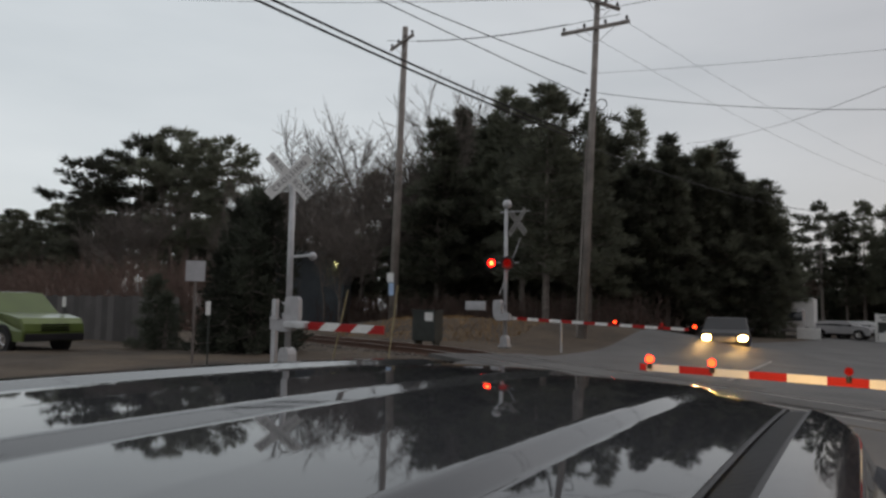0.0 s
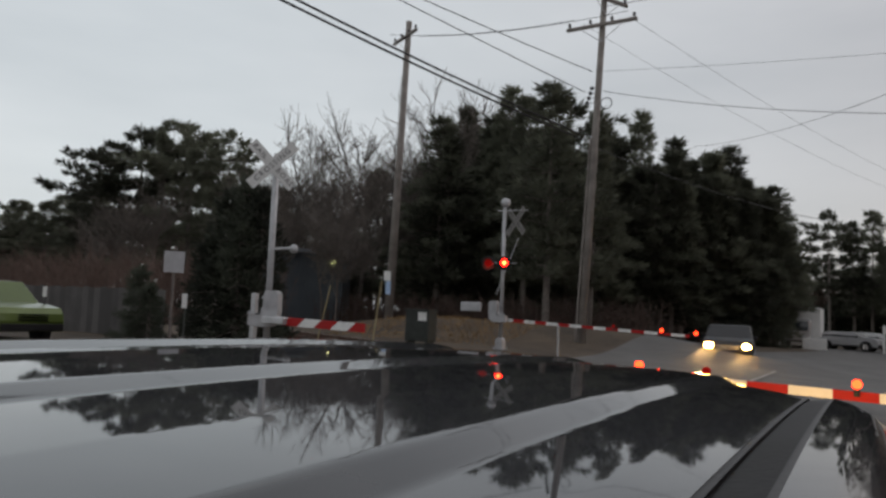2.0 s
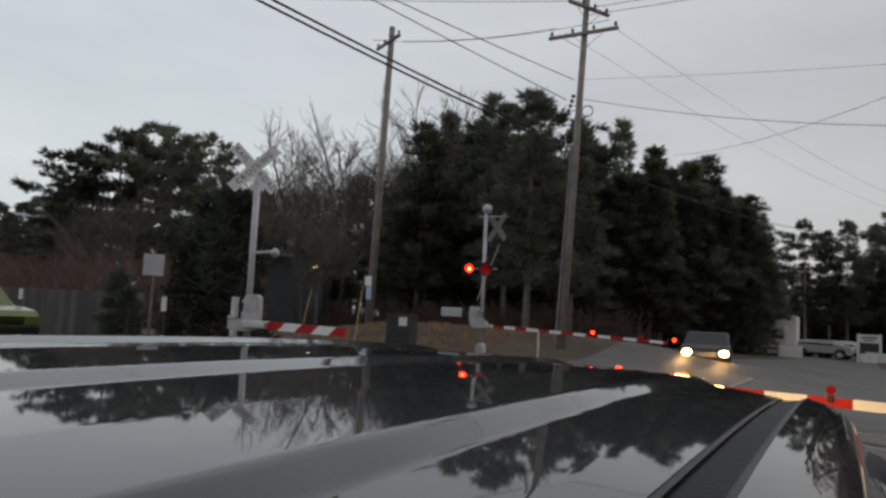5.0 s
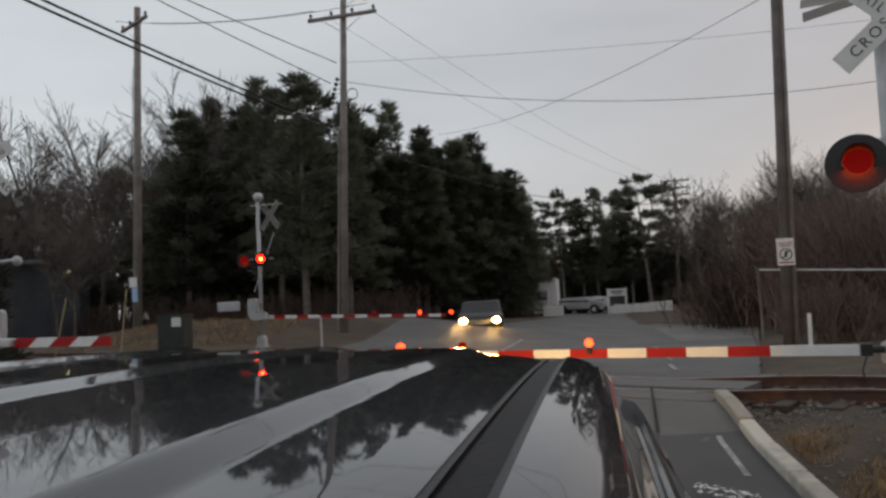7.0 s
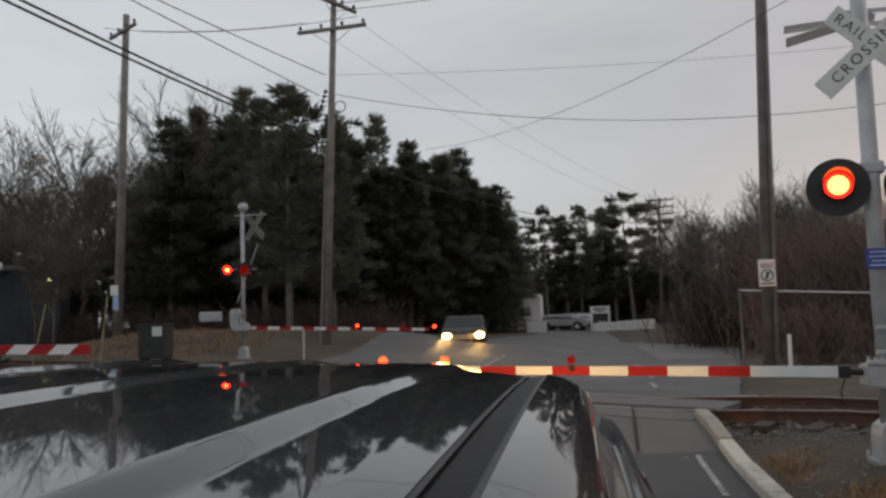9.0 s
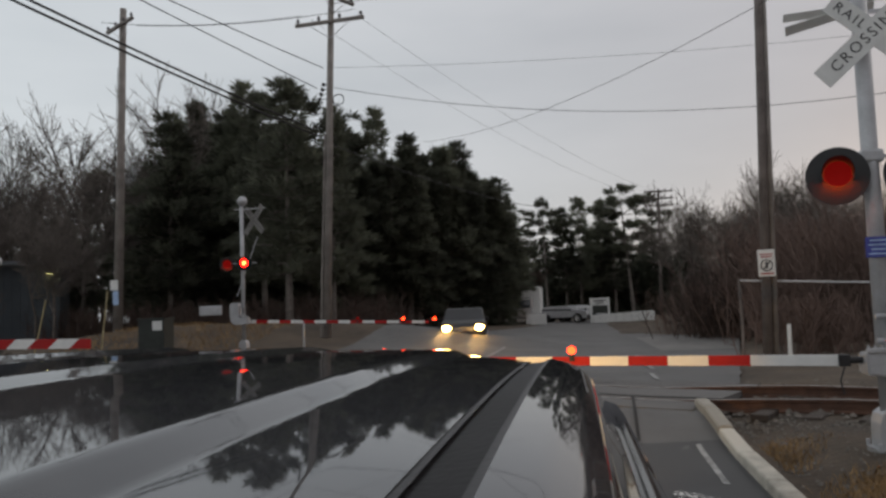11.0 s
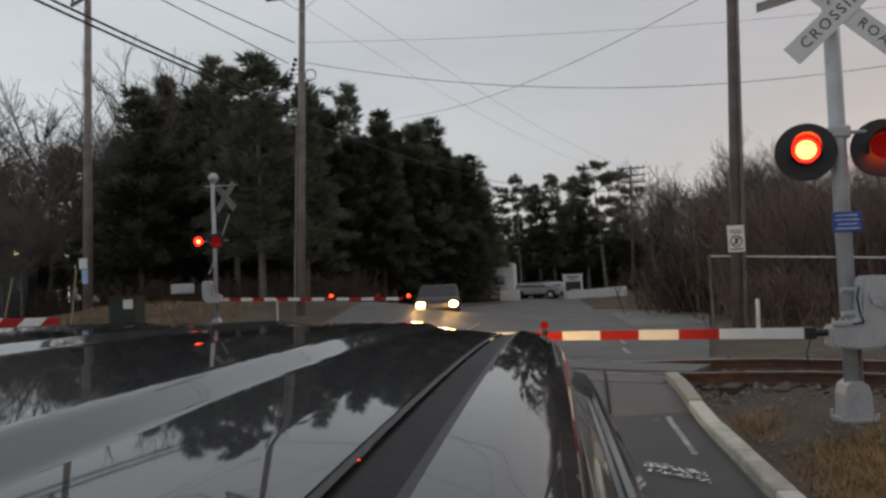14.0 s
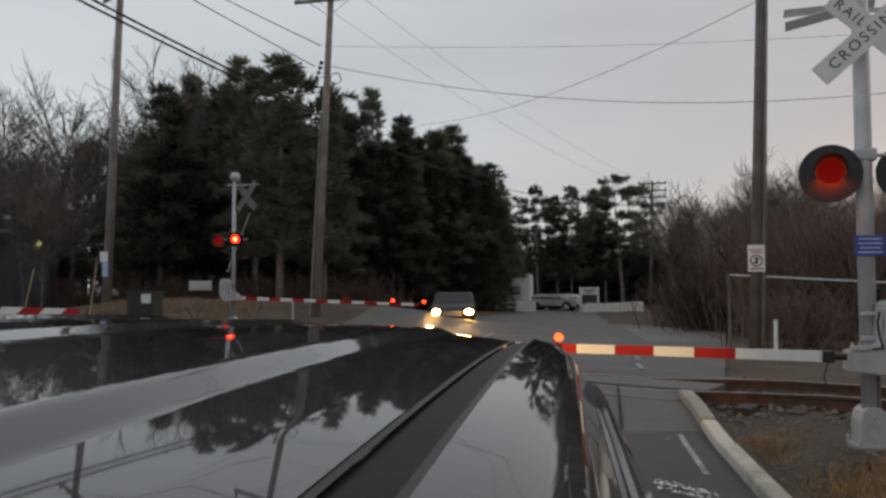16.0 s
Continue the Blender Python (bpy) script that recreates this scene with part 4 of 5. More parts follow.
def pine(seed, h=16.0, spread=3.2, start=0.25, conical=False, mat="needle", per=38, size=0.46, plumes=False):
    rng = random.Random(seed)
    t = empty("pine_tree", Matrix(), "tall dark evergreen pine with ragged layered crown", "tree", "evergreen trees")
    segs, pts = [], []
    lean = Vector((rng.uniform(-0.04, 0.04), rng.uniform(-0.04, 0.04), 1))
    N = 8
    for i in range(N):
        segs.append((lean * (h * i / N), lean * (h * (i + 1) / N), 0.24 * (1 - i / (N + 0.3)), 0.24 * (1 - (i + 1) / (N + 0.3))))
    z = start * h
    while z < h * 0.985:
        f = (z / h - start) / (1 - start)
        if conical:
            R = spread * (1 - f) ** 0.9 + 0.15
        else:
            R = spread * (1 - f ** 2.2) * (0.55 + 0.45 * math.sin(3.1 * min(1, f * 1.3 + 0.15))) + 0.3
        if plumes:
            R = spread * (0.45 + 0.75 * math.sin(2.6 * f + 0.35)) * (1 - 0.75 * f ** 4)
        k = rng.randint(4, 6)
        a0 = rng.uniform(0, 6.28)
        for j in range(k):
            if rng.random() < 0.14:
                continue
            a = a0 + j * 6.283 / k + rng.uniform(-0.4, 0.4)
            r = R * rng.uniform(0.55, 1.2)
            up = rng.uniform(-0.05, 0.22) if not conical else rng.uniform(-0.35, -0.05)
            e = lean * z + Vector((math.cos(a) * r, math.sin(a) * r, r * up))
            segs.append((lean * z, e, 0.05, 0.015))
            ax = Vector((math.cos(a), math.sin(a), 0.1))
            n = max(2, int(r / 0.5))
            for q in range(n):
                u = 0.3 + 0.75 * (q + 0.5) / n
                pts.append((lean * z + (e - lean * z) * u + Vector((rng.gauss(0, 0.15), rng.gauss(0, 0.15), rng.uniform(-0.1, 0.25))), ax, 0.34 + 0.22 * (1 - u)))
        z += rng.uniform(0.5, 0.85) * (0.75 if conical else 2.0 if plumes else 1.0)
    pts.append((lean * h * 0.985, Vector((0, 0, 1)), 0.25))
    v, f = tubes(segs, 5)
    raw("trunk", v, f, "bark", t)
    v, f = leaf_cloud(pts, rng, size, per)
    raw("crown", v, f, mat, t)
    t["h"] = h
    return t


def bare_tree(seed, h=15.0):
    rng = random.Random(seed)
    t = empty("bare_tree", Matrix(), "leafless winter tree with fine upright twigs", "tree", "bare trees")
    segs = []

    def grow(a, d, L, r, lev):
        n = 3
        p = a
        for i in range(n):
            d = (d + Vector((rng.gauss(0, 0.11), rng.gauss(0, 0.11), 0.05 + rng.gauss(0, 0.06)))).normalized()
            q = p + d * L / n
            segs.append((p, q, r * (1 - 0.25 * i / n), r * (1 - 0.25 * (i + 1) / n)))
            if lev < 5 and (i > 0 or lev > 0):
                for _ in range(2 if lev < 4 else 1):
                    s = (d + Vector((rng.gauss(0, 0.62), rng.gauss(0, 0.62), rng.gauss(0.06, 0.28)))).normalized()
                    if rng.random() < 0.85:
                        grow(q, s, L * rng.uniform(0.5, 0.75), max(0.013, r * 0.45), lev + 1)
            p = q
        if lev < 5:
            grow(p, d, L * 0.7, max(0.013, r * 0.65), lev + 1)

    grow(Vector((0, 0, -0.2)), Vector((0, 0, 1)), h * 0.33, 0.15, 0)
    top = max(s[1].z for s in segs)
    k = h / top
    segs = [(a * k, b * k, r0, r1) for a, b, r0, r1 in segs]
    big = [s for s in segs if s[2] > 0.05]
    small = [s for s in segs if s[2] <= 0.05]
    v, f = tubes(big, 6)
    raw("trunk", v, f, "bark", t)
    v, f = tubes(small, 3)
    raw("crown", v, f, "bark", t)
    t["h"] = h
    return t


def place(src, x, y, top, rot=0.0, wide=1.0):
    s = (top - g(x, y)) / src["h"]
    o = copy_thing(src, Matrix.Identity(4))
    o.matrix_basis = Matrix.Translation((x, y, g(x, y) - 0.1)) @ Matrix.Rotation(rot, 4, "Z") @ Matrix.Diagonal((s * wide, s * wide, s, 1))
    return o


CEDAR = pine(16, h=6.0, spread=2.0, start=0.0, conical=True, mat="needle2", per=48, size=0.28)
PINES = [pine(11), pine(12, spread=4.0, start=0.42, plumes=True, per=48), pine(13, spread=2.8), pine(14, spread=2.4, start=0.12, conical=True), pine(15, spread=4.4, start=0.5, plumes=True, per=50)]
BARE = [bare_tree(21), bare_tree(22), bare_tree(23)]
rng = random.Random(3)
# tall pines, by line: x, y, top height, kind
for x, y, top, k in ((-57.2, 42, 14.6, 1), (-53, 42, 16.0, 4), (-51.4, 45, 17.2, 4), (-47.5, 43, 16.0, 1), (-43.2, 42, 14.8, 4), (-24.9, 48, 16.6, 3), (-19.7, 43, 16.1, 2), (-17.6, 41, 14.6, 0),
                     (-14.2, 36, 13.6, 0), (-16.4, 45, 15.4, 1), (-12.6, 38, 12.6, 2), (-16.3, 52, 15.1, 0), (-15.7, 60, 18.3, 2), (-13.3, 60, 16.0, 0), (-11.2, 60, 14.7, 1), (-9.7, 62, 15.6, 2), (-8.4, 62, 13.0, 0),
                     (-7.7, 66, 12.9, 0), (-6.4, 75, 12.4, 2), (-3.3, 83, 13.4, 1), (-1.2, 84, 12.2, 2), (0.3, 85, 13.4, 0), (2.6, 88, 13.4, 2), (4.0, 86, 12.0, 0), (5.75, 84, 14.4, 4), (-21.5, 45, 14.8, 0), (-26.5, 52, 15.5, 3)):
    place(PINES[k], x, y, top, rng.uniform(0, 6.28), rng.uniform(0.85, 1.15))
# the wood behind, lower than the skyline
for i in range(70):
    t = i / 69
    x = -23 + 17.5 * t + rng.uniform(-0.8, 0.8)
    y = 41 + 22 * t + rng.uniform(-2.5, 6)
    top = (14.2 if t < 0.75 else 14.2 - 9 * (t - 0.75)) * rng.uniform(0.70, 1.0)
    place(PINES[rng.choice((0, 2, 3, 3))], x, y, top, rng.uniform(0, 6.28), rng.uniform(1.0, 1.4))
for i in range(26):
    place(PINES[rng.choice((0, 2, 3, 3))], rng.uniform(-48, -24), rng.uniform(44, 56), rng.uniform(5.0, 8.5), rng.uniform(0, 6.28), rng.uniform(1.1, 1.5))
for i in range(40):
    x = -130 + i * 2.45 + rng.uniform(-1, 1)
    y = 66 - 0.1 * (x + 80) + rng.uniform(-4, 8) if x < -60 else 62 + rng.uniform(-4, 6)
    place(PINES[rng.choice((0, 1, 2))], x, y, rng.uniform(10.5, 15.5) + (3 if x < -85 else 0), rng.uniform(0, 6.28), 1.3)
for i in range(16):
    x = -7 + i * 1.6 + rng.uniform(-0.6, 0.6)
    place(PINES[rng.choice((0, 2, 3))], x, 92 + rng.uniform(-2, 8), rng.uniform(7.5, 11), rng.uniform(0, 6.28), 1.3)
for x, y, top, k in ((-36.4, 45, 16.5, 0), (-33.0, 48, 17.9, 1), (-29.8, 50, 18.9, 2), (-27.5, 50, 18.2, 0), (-38.0, 42, 12.5, 2), (-31.0, 43, 14.0, 0), (-40.5, 47, 13.0, 1), (-25.8, 46, 16.0, 2), (-52.0, 40, 12.0, 0), (-46.0, 38, 11.0, 1), (9.4, 70, 12.6, 0), (9.6, 60, 10.4, 1), (11.0, 55, 11.2, 2), (12.4, 50, 10.3, 0),
                     (13.6, 50, 10.4, 1), (14.4, 45, 8.8, 2), (16.2, 45, 9.0, 0), (12.6, 62, 11.6, 1), (10.6, 48, 8.4, 2), (15.4, 52, 9.6, 1), (17.8, 44, 9.0, 2), (19.5, 47, 9.6, 0), (13.0, 42, 7.6, 0)):
    place(BARE[k], x, y, top, rng.uniform(0, 6.28), 1.15)
for x, y, top, k in ((-32.6, 33.6, 9.5, 0), (-30.2, 34.8, 10.5, 2), (-28.0, 35.8, 8.5, 1), (-26.6, 35.4, 9.0, 0)):
    place(BARE[k], x, y, top, rng.uniform(0, 6.28), 0.9)
for x, y, top, w in ((-15.3, 16.0, 5.3, 0.85), (-16.0, 16.1, 5.0, 0.8), (-14.8, 16.2, 5.0, 0.75), (-15.0, 15.6, 4.0, 1.0), (-16.1, 15.6, 3.6, 1.05), (-15.5, 15.2, 3.0, 1.2), (-18.6, 15.4, 2.8, 1.15), (-17.9, 15.2, 2.3, 1.3)):
    place(CEDAR, x, y, top, rng.uniform(0, 6.28), w)
for i in range(20):
    place(CEDAR, -9 + 1.5 * i + rng.uniform(-0.5, 0.5), 90 + rng.uniform(-2, 5), rng.uniform(3.5, 7.0), rng.uniform(0, 6.28), rng.uniform(1.2, 1.6))
for i in range(16):
    place(CEDAR, -24 + 1.15 * i + rng.uniform(-0.5, 0.5), 40 + 1.35 * i + rng.uniform(-1, 1), rng.uniform(3.5, 6.0), rng.uniform(0, 6.28), rng.uniform(1.2, 1.6))
for p in PINES + BARE + [CEDAR]:
    for o in list(p.children) + [p]:
        bpy.data.objects.remove(o)


def thicket(name, spots, label, height, seed, mat="brush"):
    rng = random.Random(seed)
    segs = []
    for x, y, n, rad, hh in spots:
        for _ in range(n):
            px, py = x + rng.gauss(0, rad), y + rng.gauss(0, rad * 0.6)
            b = Vector((px, py, g(px, py) - 0.1))
            d = Vector((rng.gauss(0, 0.28), rng.gauss(0, 0.28), 1)).normalized()
            L = hh * rng.uniform(0.5, 1.1)
            e = b + d * L
            segs.append((b, e, 0.018, 0.008))
            for _ in range(6):
                a = b.lerp(e, rng.uniform(0.25, 0.95))
                segs.append((a, a + (d + Vector((rng.gauss(0, 0.6), rng.gauss(0, 0.6), rng.gauss(0, 0.3)))).normalized() * L * rng.uniform(0.15, 0.4), 0.012, 0.006))
    v, f = tubes(segs, 3)
    return tagged(raw(name, v, f, mat), label, "brush", kind="stuff")


thicket("roadside_brush", [(-27 + 2.0 * i, 38.3 + 0.15 * i, 140, 1.3, 2.2) for i in range(9)], "bare brown brush under the trees", 2, 31)
thicket("verge_brush", [(6 + 1.5 * i, 34 - 0.8 * i, 170, 1.2, 3.3) for i in range(7)] + [(10 + 1.6 * i, 42, 140, 1.4, 5.0) for i in range(6)], "dense bare brush beside the road", 2, 32)
thicket("bramble", [(6.9, 35.4, 230, 0.9, 3.0), (8.0, 32.4, 330, 1.1, 4.6), (8.6, 29.6, 330, 1.1, 4.4), (9.6, 27.2, 330, 1.2, 4.0), (11.2, 25.6, 330, 1.3, 3.9), (7.2, 27.4, 220, 0.8, 2.6), (13.4, 24.2, 300, 1.4, 3.8), (5.4, 38.2, 160, 0.7, 2.2), (6.0, 21.6, 160, 0.8, 1.5)], "dense reddish-brown bramble thicket beside the drive", 2, 35)
thicket("far_brush", [(-9 + 2.1 * i, 98 + (i % 3), 170, 1.8, 6.5) for i in range(17)], "dense dark brush beyond the far lot", 2, 34)
thicket("left_brush", [(-58 + 3.0 * i, 33 - 0.3 * i, 150, 1.9, 4.0) for i in range(10)], "tall bare brush behind the fence", 2, 33)
# dead grass and pebbles on the verge
vs, fs = [], []
rng = random.Random(6)
for i in range(90000):
    if rng.random() < 0.93:
        x, y = rng.uniform(1.62, 6.0), rng.uniform(3.0, 10.4)
        if off_track(x, y) > -1.9:
            continue
    else:
        x, y = rng.uniform(-20, -12), rng.uniform(25.5, 34)
    if noise.noise((x * 0.9, y * 0.9, 2)) + 0.50 * (8.1 - y if y < 12 else 0.5) < rng.uniform(-0.35, 0.5):
        continue
    z = g(x, y)
    a, L = rng.uniform(0, 6.28), rng.uniform(0.02, 0.085) * (2.0 if y > 20 else 1)
    b = len(vs)
    w = 0.005 if y < 20 else 0.012
    lean = rng.uniform(0.5, 1.6)
    vs += [(x - w * math.sin(a), y + w * math.cos(a), z - 0.02), (x + w * math.sin(a), y - w * math.cos(a), z - 0.02), (x + L * lean * math.cos(a), y + L * lean * math.sin(a), z + L)]
    fs.append((b, b + 1, b + 2))
pv, pf = [], []
for i in range(9000):
    x, y = rng.uniform(1.6, 7.5), rng.uniform(5.5, 11.5)
    if off_track(x, y) > -1.2 or noise.noise((x * 0.7, y * 0.7, 9)) + 0.22 * (y - 8.4) < rng.uniform(-0.5, 0.5):
        continue
    r = rng.uniform(0.008, 0.028)
    z = g(x, y) - 0.005
    b0, a = len(pv), rng.uniform(0, 6)
    for q in range(4):
        pv.append((x + r * math.cos(a + q * 1.57), y + r * math.sin(a + q * 1.57) * rng.uniform(0.6, 1), z))
    pv.append((x, y, z + r * rng.uniform(0.6, 1.0)))
    pf += [(b0, b0 + 1, b0 + 4), (b0 + 1, b0 + 2, b0 + 4), (b0 + 2, b0 + 3, b0 + 4), (b0 + 3, b0, b0 + 4)]
M["pebble"] = material("pale_pebbles", (0.16, 0.145, 0.125), 0.9, scale=8, fine=40, var=0.5, bump=0.2)
tagged(raw("verge_gravel", pv, pf, "pebble"), "scattered pale gravel on the bare verge", "gravel", kind="stuff")
M["deadgrass"] = material("dead_grass", (0.27, 0.165, 0.07), 0.9, scale=1.5, fine=20, var=0.4, bump=0)
tagged(raw("dead_grass", vs, fs, "deadgrass"), "short dead straw-coloured grass on the verge", "grass", kind="stuff")


# ---- cars ----
def car(name, m, paint, label, L=4.6, H=1.65, W=1.85, suvish=True):
    c = empty(name, m, label, "car")
    # side outline in y (front at -y) and z
    out = [(-L / 2, 0.35), (-L / 2 - 0.02, 0.62), (-L / 2 + 0.03, 0.82), (-L / 2 + 0.14, 0.97), (-L / 2 + 0.6, 1.06), (-L / 2 + 1.08, 1.10), (-L / 2 + 1.65, H - 0.03), (-L / 2 + 2.2, H), (L / 2 - 1.2, H - 0.01), (L / 2 - 0.75, H - 0.06), (L / 2 - 0.12, 1.10), (L / 2, 0.9), (L / 2, 0.4)]
    bm = B()
    secs = []
    for x, k in ((-W / 2, 0.0), (-W / 2 + 0.04, 1.0), (W / 2 - 0.04, 1.0), (W / 2, 0.0)):
        row = []
        for y, z in out:
            inset = 0.14 * max(0, (z - 1.0) / 0.6)
            zz = z if k else 0.35 + (z - 0.35) * 0.985
            row.append(bm.verts.new((x - math.copysign(inset, x), y * (1 if k else 0.985), zz)))
        secs.append(row)
    for a, b in zip(secs, secs[1:]):
        for i in range(len(out)):
            bm.faces.new((a[i], a[(i + 1) % len(out)], b[(i + 1) % len(out)], b[i]))
    bm.faces.new(secs[0])
    bm.faces.new(secs[-1][::-1])
    part("body", bm, paint, c)
    bm = B()
    y0, y1 = -L / 2 + 1.1, -L / 2 + 1.62
    for s in (1,):
        v = [bm.verts.new(p) for p in ((-W / 2 + 0.18, y0 - 0.012, 1.08), (W / 2 - 0.18, y0 - 0.012, 1.08), (W / 2 - 0.26, y1 - 0.012, H - 0.08), (-W / 2 + 0.26, y1 - 0.012, H - 0.08))]
        bm.faces.new(v)
    part("windshield", bm, "glass", c)
    for s in (-1, 1):
        bm = B()
        xw = s * (W / 2 - 0.005)
        v = [bm.verts.new(p) for p in ((xw, y0 + 0.25, 1.06), (xw, L / 2 - 0.45, 1.08), (xw - s * 0.13, L / 2 - 0.98, H - 0.1), (xw - s * 0.13, y1 + 0.2, H - 0.1))]
        bm.faces.new(v)
        part("side_window", bm, "glass", c)
        for y in (-L / 2 + 0.85, L / 2 - 0.85):
            bm = B()
            rod(bm, (s * (W / 2 - 0.20), y, 0.34), (s * (W / 2 + 0.012), y, 0.34), 0.34, n=24)
            w = part("wheel", bm, "tyre", c)
            bm = B()
            rod(bm, (s * (W / 2 + 0.005), y, 0.34), (s * (W / 2 + 0.025), y, 0.34), 0.22, n=20)
            for k in range(5):
                a = k * 1.2566
                rod(bm, (s * (W / 2 + 0.03), y, 0.34), (s * (W / 2 + 0.03), y + 0.2 * math.cos(a), 0.34 + 0.2 * math.sin(a)), 0.025, n=6)
            part("rim", bm, "chrome", w)
    for s in (-1, 1):
        for y in (-L / 2 + 0.85, L / 2 - 0.85):
            bm = B()
            ring = [[bm.verts.new((s * (W / 2 + dx), y + r * math.cos(q * math.pi / 12), 0.33 + r * math.sin(q * math.pi / 12))) for q in range(13)] for r, dx in ((0.37, -0.02), (0.37, 0.035), (0.44, 0.030), (0.47, -0.01))]
            for ra, rb in zip(ring, ring[1:]):
                for q in range(12):
                    bm.faces.new((ra[q], ra[q + 1], rb[q + 1], rb[q]))
            part("wheel_arch", bm, "trim", c, "black wheel arch flare")
        bm = B()
        box(bm, s * (W / 2 - 0.02), s * (W / 2 + 0.02), -L / 2 + 1.35, L / 2 - 1.35, 0.34, 0.46, 0.01)
        part("sill", bm, "trim", c)
        bm = B()
        box(bm, s * (W / 2 - 0.05), s * (W / 2 + 0.16), y0 + 0.30, y0 + 0.42, 1.02, 1.18, 0.03)
        part("door_mirror", bm, "trim", c)
        bm = B()
        box(bm, s * (W / 2 + 0.002), s * (W / 2 + 0.012), -0.15, 0.0, 0.90, 0.93, 0.003)
        part("door_handle", bm, "trim", c)
    bm = B()
    box(bm, -W / 2 + 0.05, W / 2 - 0.05, -L / 2 - 0.06, -L / 2 + 0.05, 0.36, 0.56, 0.03)
    part("bumper", bm, "trim", c)
    bm = B()
    for k in range(3):
        box(bm, -0.42, 0.42, -L / 2 - 0.045, -L / 2 - 0.02, 0.63 + 0.07 * k, 0.67 + 0.07 * k)
    part("grille", bm, "chrome", c)
    return c


onc = car("oncoming_car", Matrix.Translation((-5.22, 34.1, 0.14)) @ Matrix.Rotation(radians(6), 4, "Z"), "dark_car", "dark car waiting with headlights lit behind the far gate", L=4.4, H=1.6)
for s in (-1, 1):
    bm = B()
    ball(bm, (s * 0.69, -2.20, 0.78), 0.14, 16, (1.25, 0.35, 0.85))
    part("headlight", bm, "headlight", onc, "lit warm headlamp")
    bm = B()
    ball(bm, (s * 0.66, -2.24, 0.48), 0.05, 10, (1.2, 0.4, 0.8))
    part("fog_lamp", bm, "lamp_core", onc)
for s in (-1, 1):
    hl = new("headlight_beam", bpy.data.lights.new("headlight_beam", "SPOT"))
    hl.data.energy, hl.data.spot_size, hl.data.spot_blend, hl.data.color, hl.data.shadow_soft_size = 160, radians(50), 0.6, (1.0, 0.62, 0.25), 0.1
    hl.matrix_world = look((-5.2 + s * 0.69, 31.5, 0.93), (1.0, 6.0, 1.6))
    own = new("own_headlight_beam", bpy.data.lights.new("own_headlight_beam", "SPOT"))
    own.data.energy, own.data.spot_size, own.data.spot_blend, own.data.color, own.data.shadow_soft_size = 400, radians(44), 0.8, (1.0, 0.55, 0.13), 0.06
    own.matrix_world = look((UC + s * 0.68, 4.45, 0.80), (UC + s * 0.68 + 0.3, 9.0, 1.12))
green = car("green_car", Matrix.Translation((-21.45, 12.6, 0.46)) @ Matrix.Rotation(radians(92), 4, "Z"), "green", "metallic green suv passing on the side road", L=4.3, H=1.68)
for x, y, p, lab in ((-1.4, 68, "grey_car", "grey parked car in the far lot"), (0.0, 70, "white_car", "pale parked car in the far lot")):
    car("parked_car", Matrix.Translation((x, y, 0.1)) @ Matrix.Rotation(radians(75), 4, "Z"), p, lab, L=4.5, H=1.45)

# ---- far roadside ----
truck = empty("box_truck", Matrix.Translation((-4.9, 66.5, 0.1)), "white box truck parked in the far lot", "truck")
bm = B()
box(bm, -1.6, 1.6, -1.1, 4.5, 0.9, 3.2, 0.04)
part("cargo_box", bm, "white", truck)
bm = B()
box(bm, -1.0, 1.0, -2.9, -1.15, 0.6, 2.3, 0.15)
part("cab", bm, "grey_car", truck)
bm = B()
box(bm, -0.85, 0.85, -2.92, -2.88, 1.4, 2.1, 0.01)
part("windshield", bm, "glass", truck)
for sx in (-0.95, 0.95):
    for y in (-2.0, 3.0):
        bm = B()
        rod(bm, (sx - 0.12, y, 0.42), (sx + 0.12, y, 0.42), 0.42, n=18)
        part("wheel", bm, "tyre", truck)
blk = empty("concrete_barrier", Matrix.Translation((-3.55, 62.5, 0.1)), "white concrete block beside the lot", "barrier")
bm = B()
box(bm, -0.8, 0.8, -0.3, 0.3, -0.2, 0.9, 0.05)
part("block", bm, "white", blk)
ws = empty("lot_sign", Matrix.Translation((1.6, 64.6, 0.15)), "white lot sign on two posts with a dark lower panel", "sign")
for x in (-0.72, 0.72):
    bm = B()
    box(bm, x - 0.08, x + 0.08, -0.06, 0.06, -0.3, 2.0, 0.01)
    part("post", bm, "white", ws)
bm = B()
box(bm, -0.7, 0.7, -0.04, 0.04, 1.35, 1.95, 0.01)
part("board", bm, "white", ws)
bm = B()
box(bm, -0.6, 0.6, -0.04, 0.04, 0.7, 1.3, 0.01)
part("lower_board", bm, "cabinet", ws)
for x0, z0, z1 in ((0.5, 1.68, 1.78), (0.35, 1.5, 1.58)):
    bm = B()
    box(bm, -x0, x0, -0.055, -0.045, z0, z1)
    part("text_bar", bm, "ink", ws)
wf = empty("low_fence", Matrix.Translation((3.4, 64.4, 0.1)), "low white board fence by the lot", "fence")
for k in range(8):
    bm = B()
    x = -2.4 + k * 0.62
    box(bm, x, x + 0.6, -0.05, 0.05, -0.1, 0.62 + 0.03 * k, 0.02)
    part("board", bm, "white", wf)
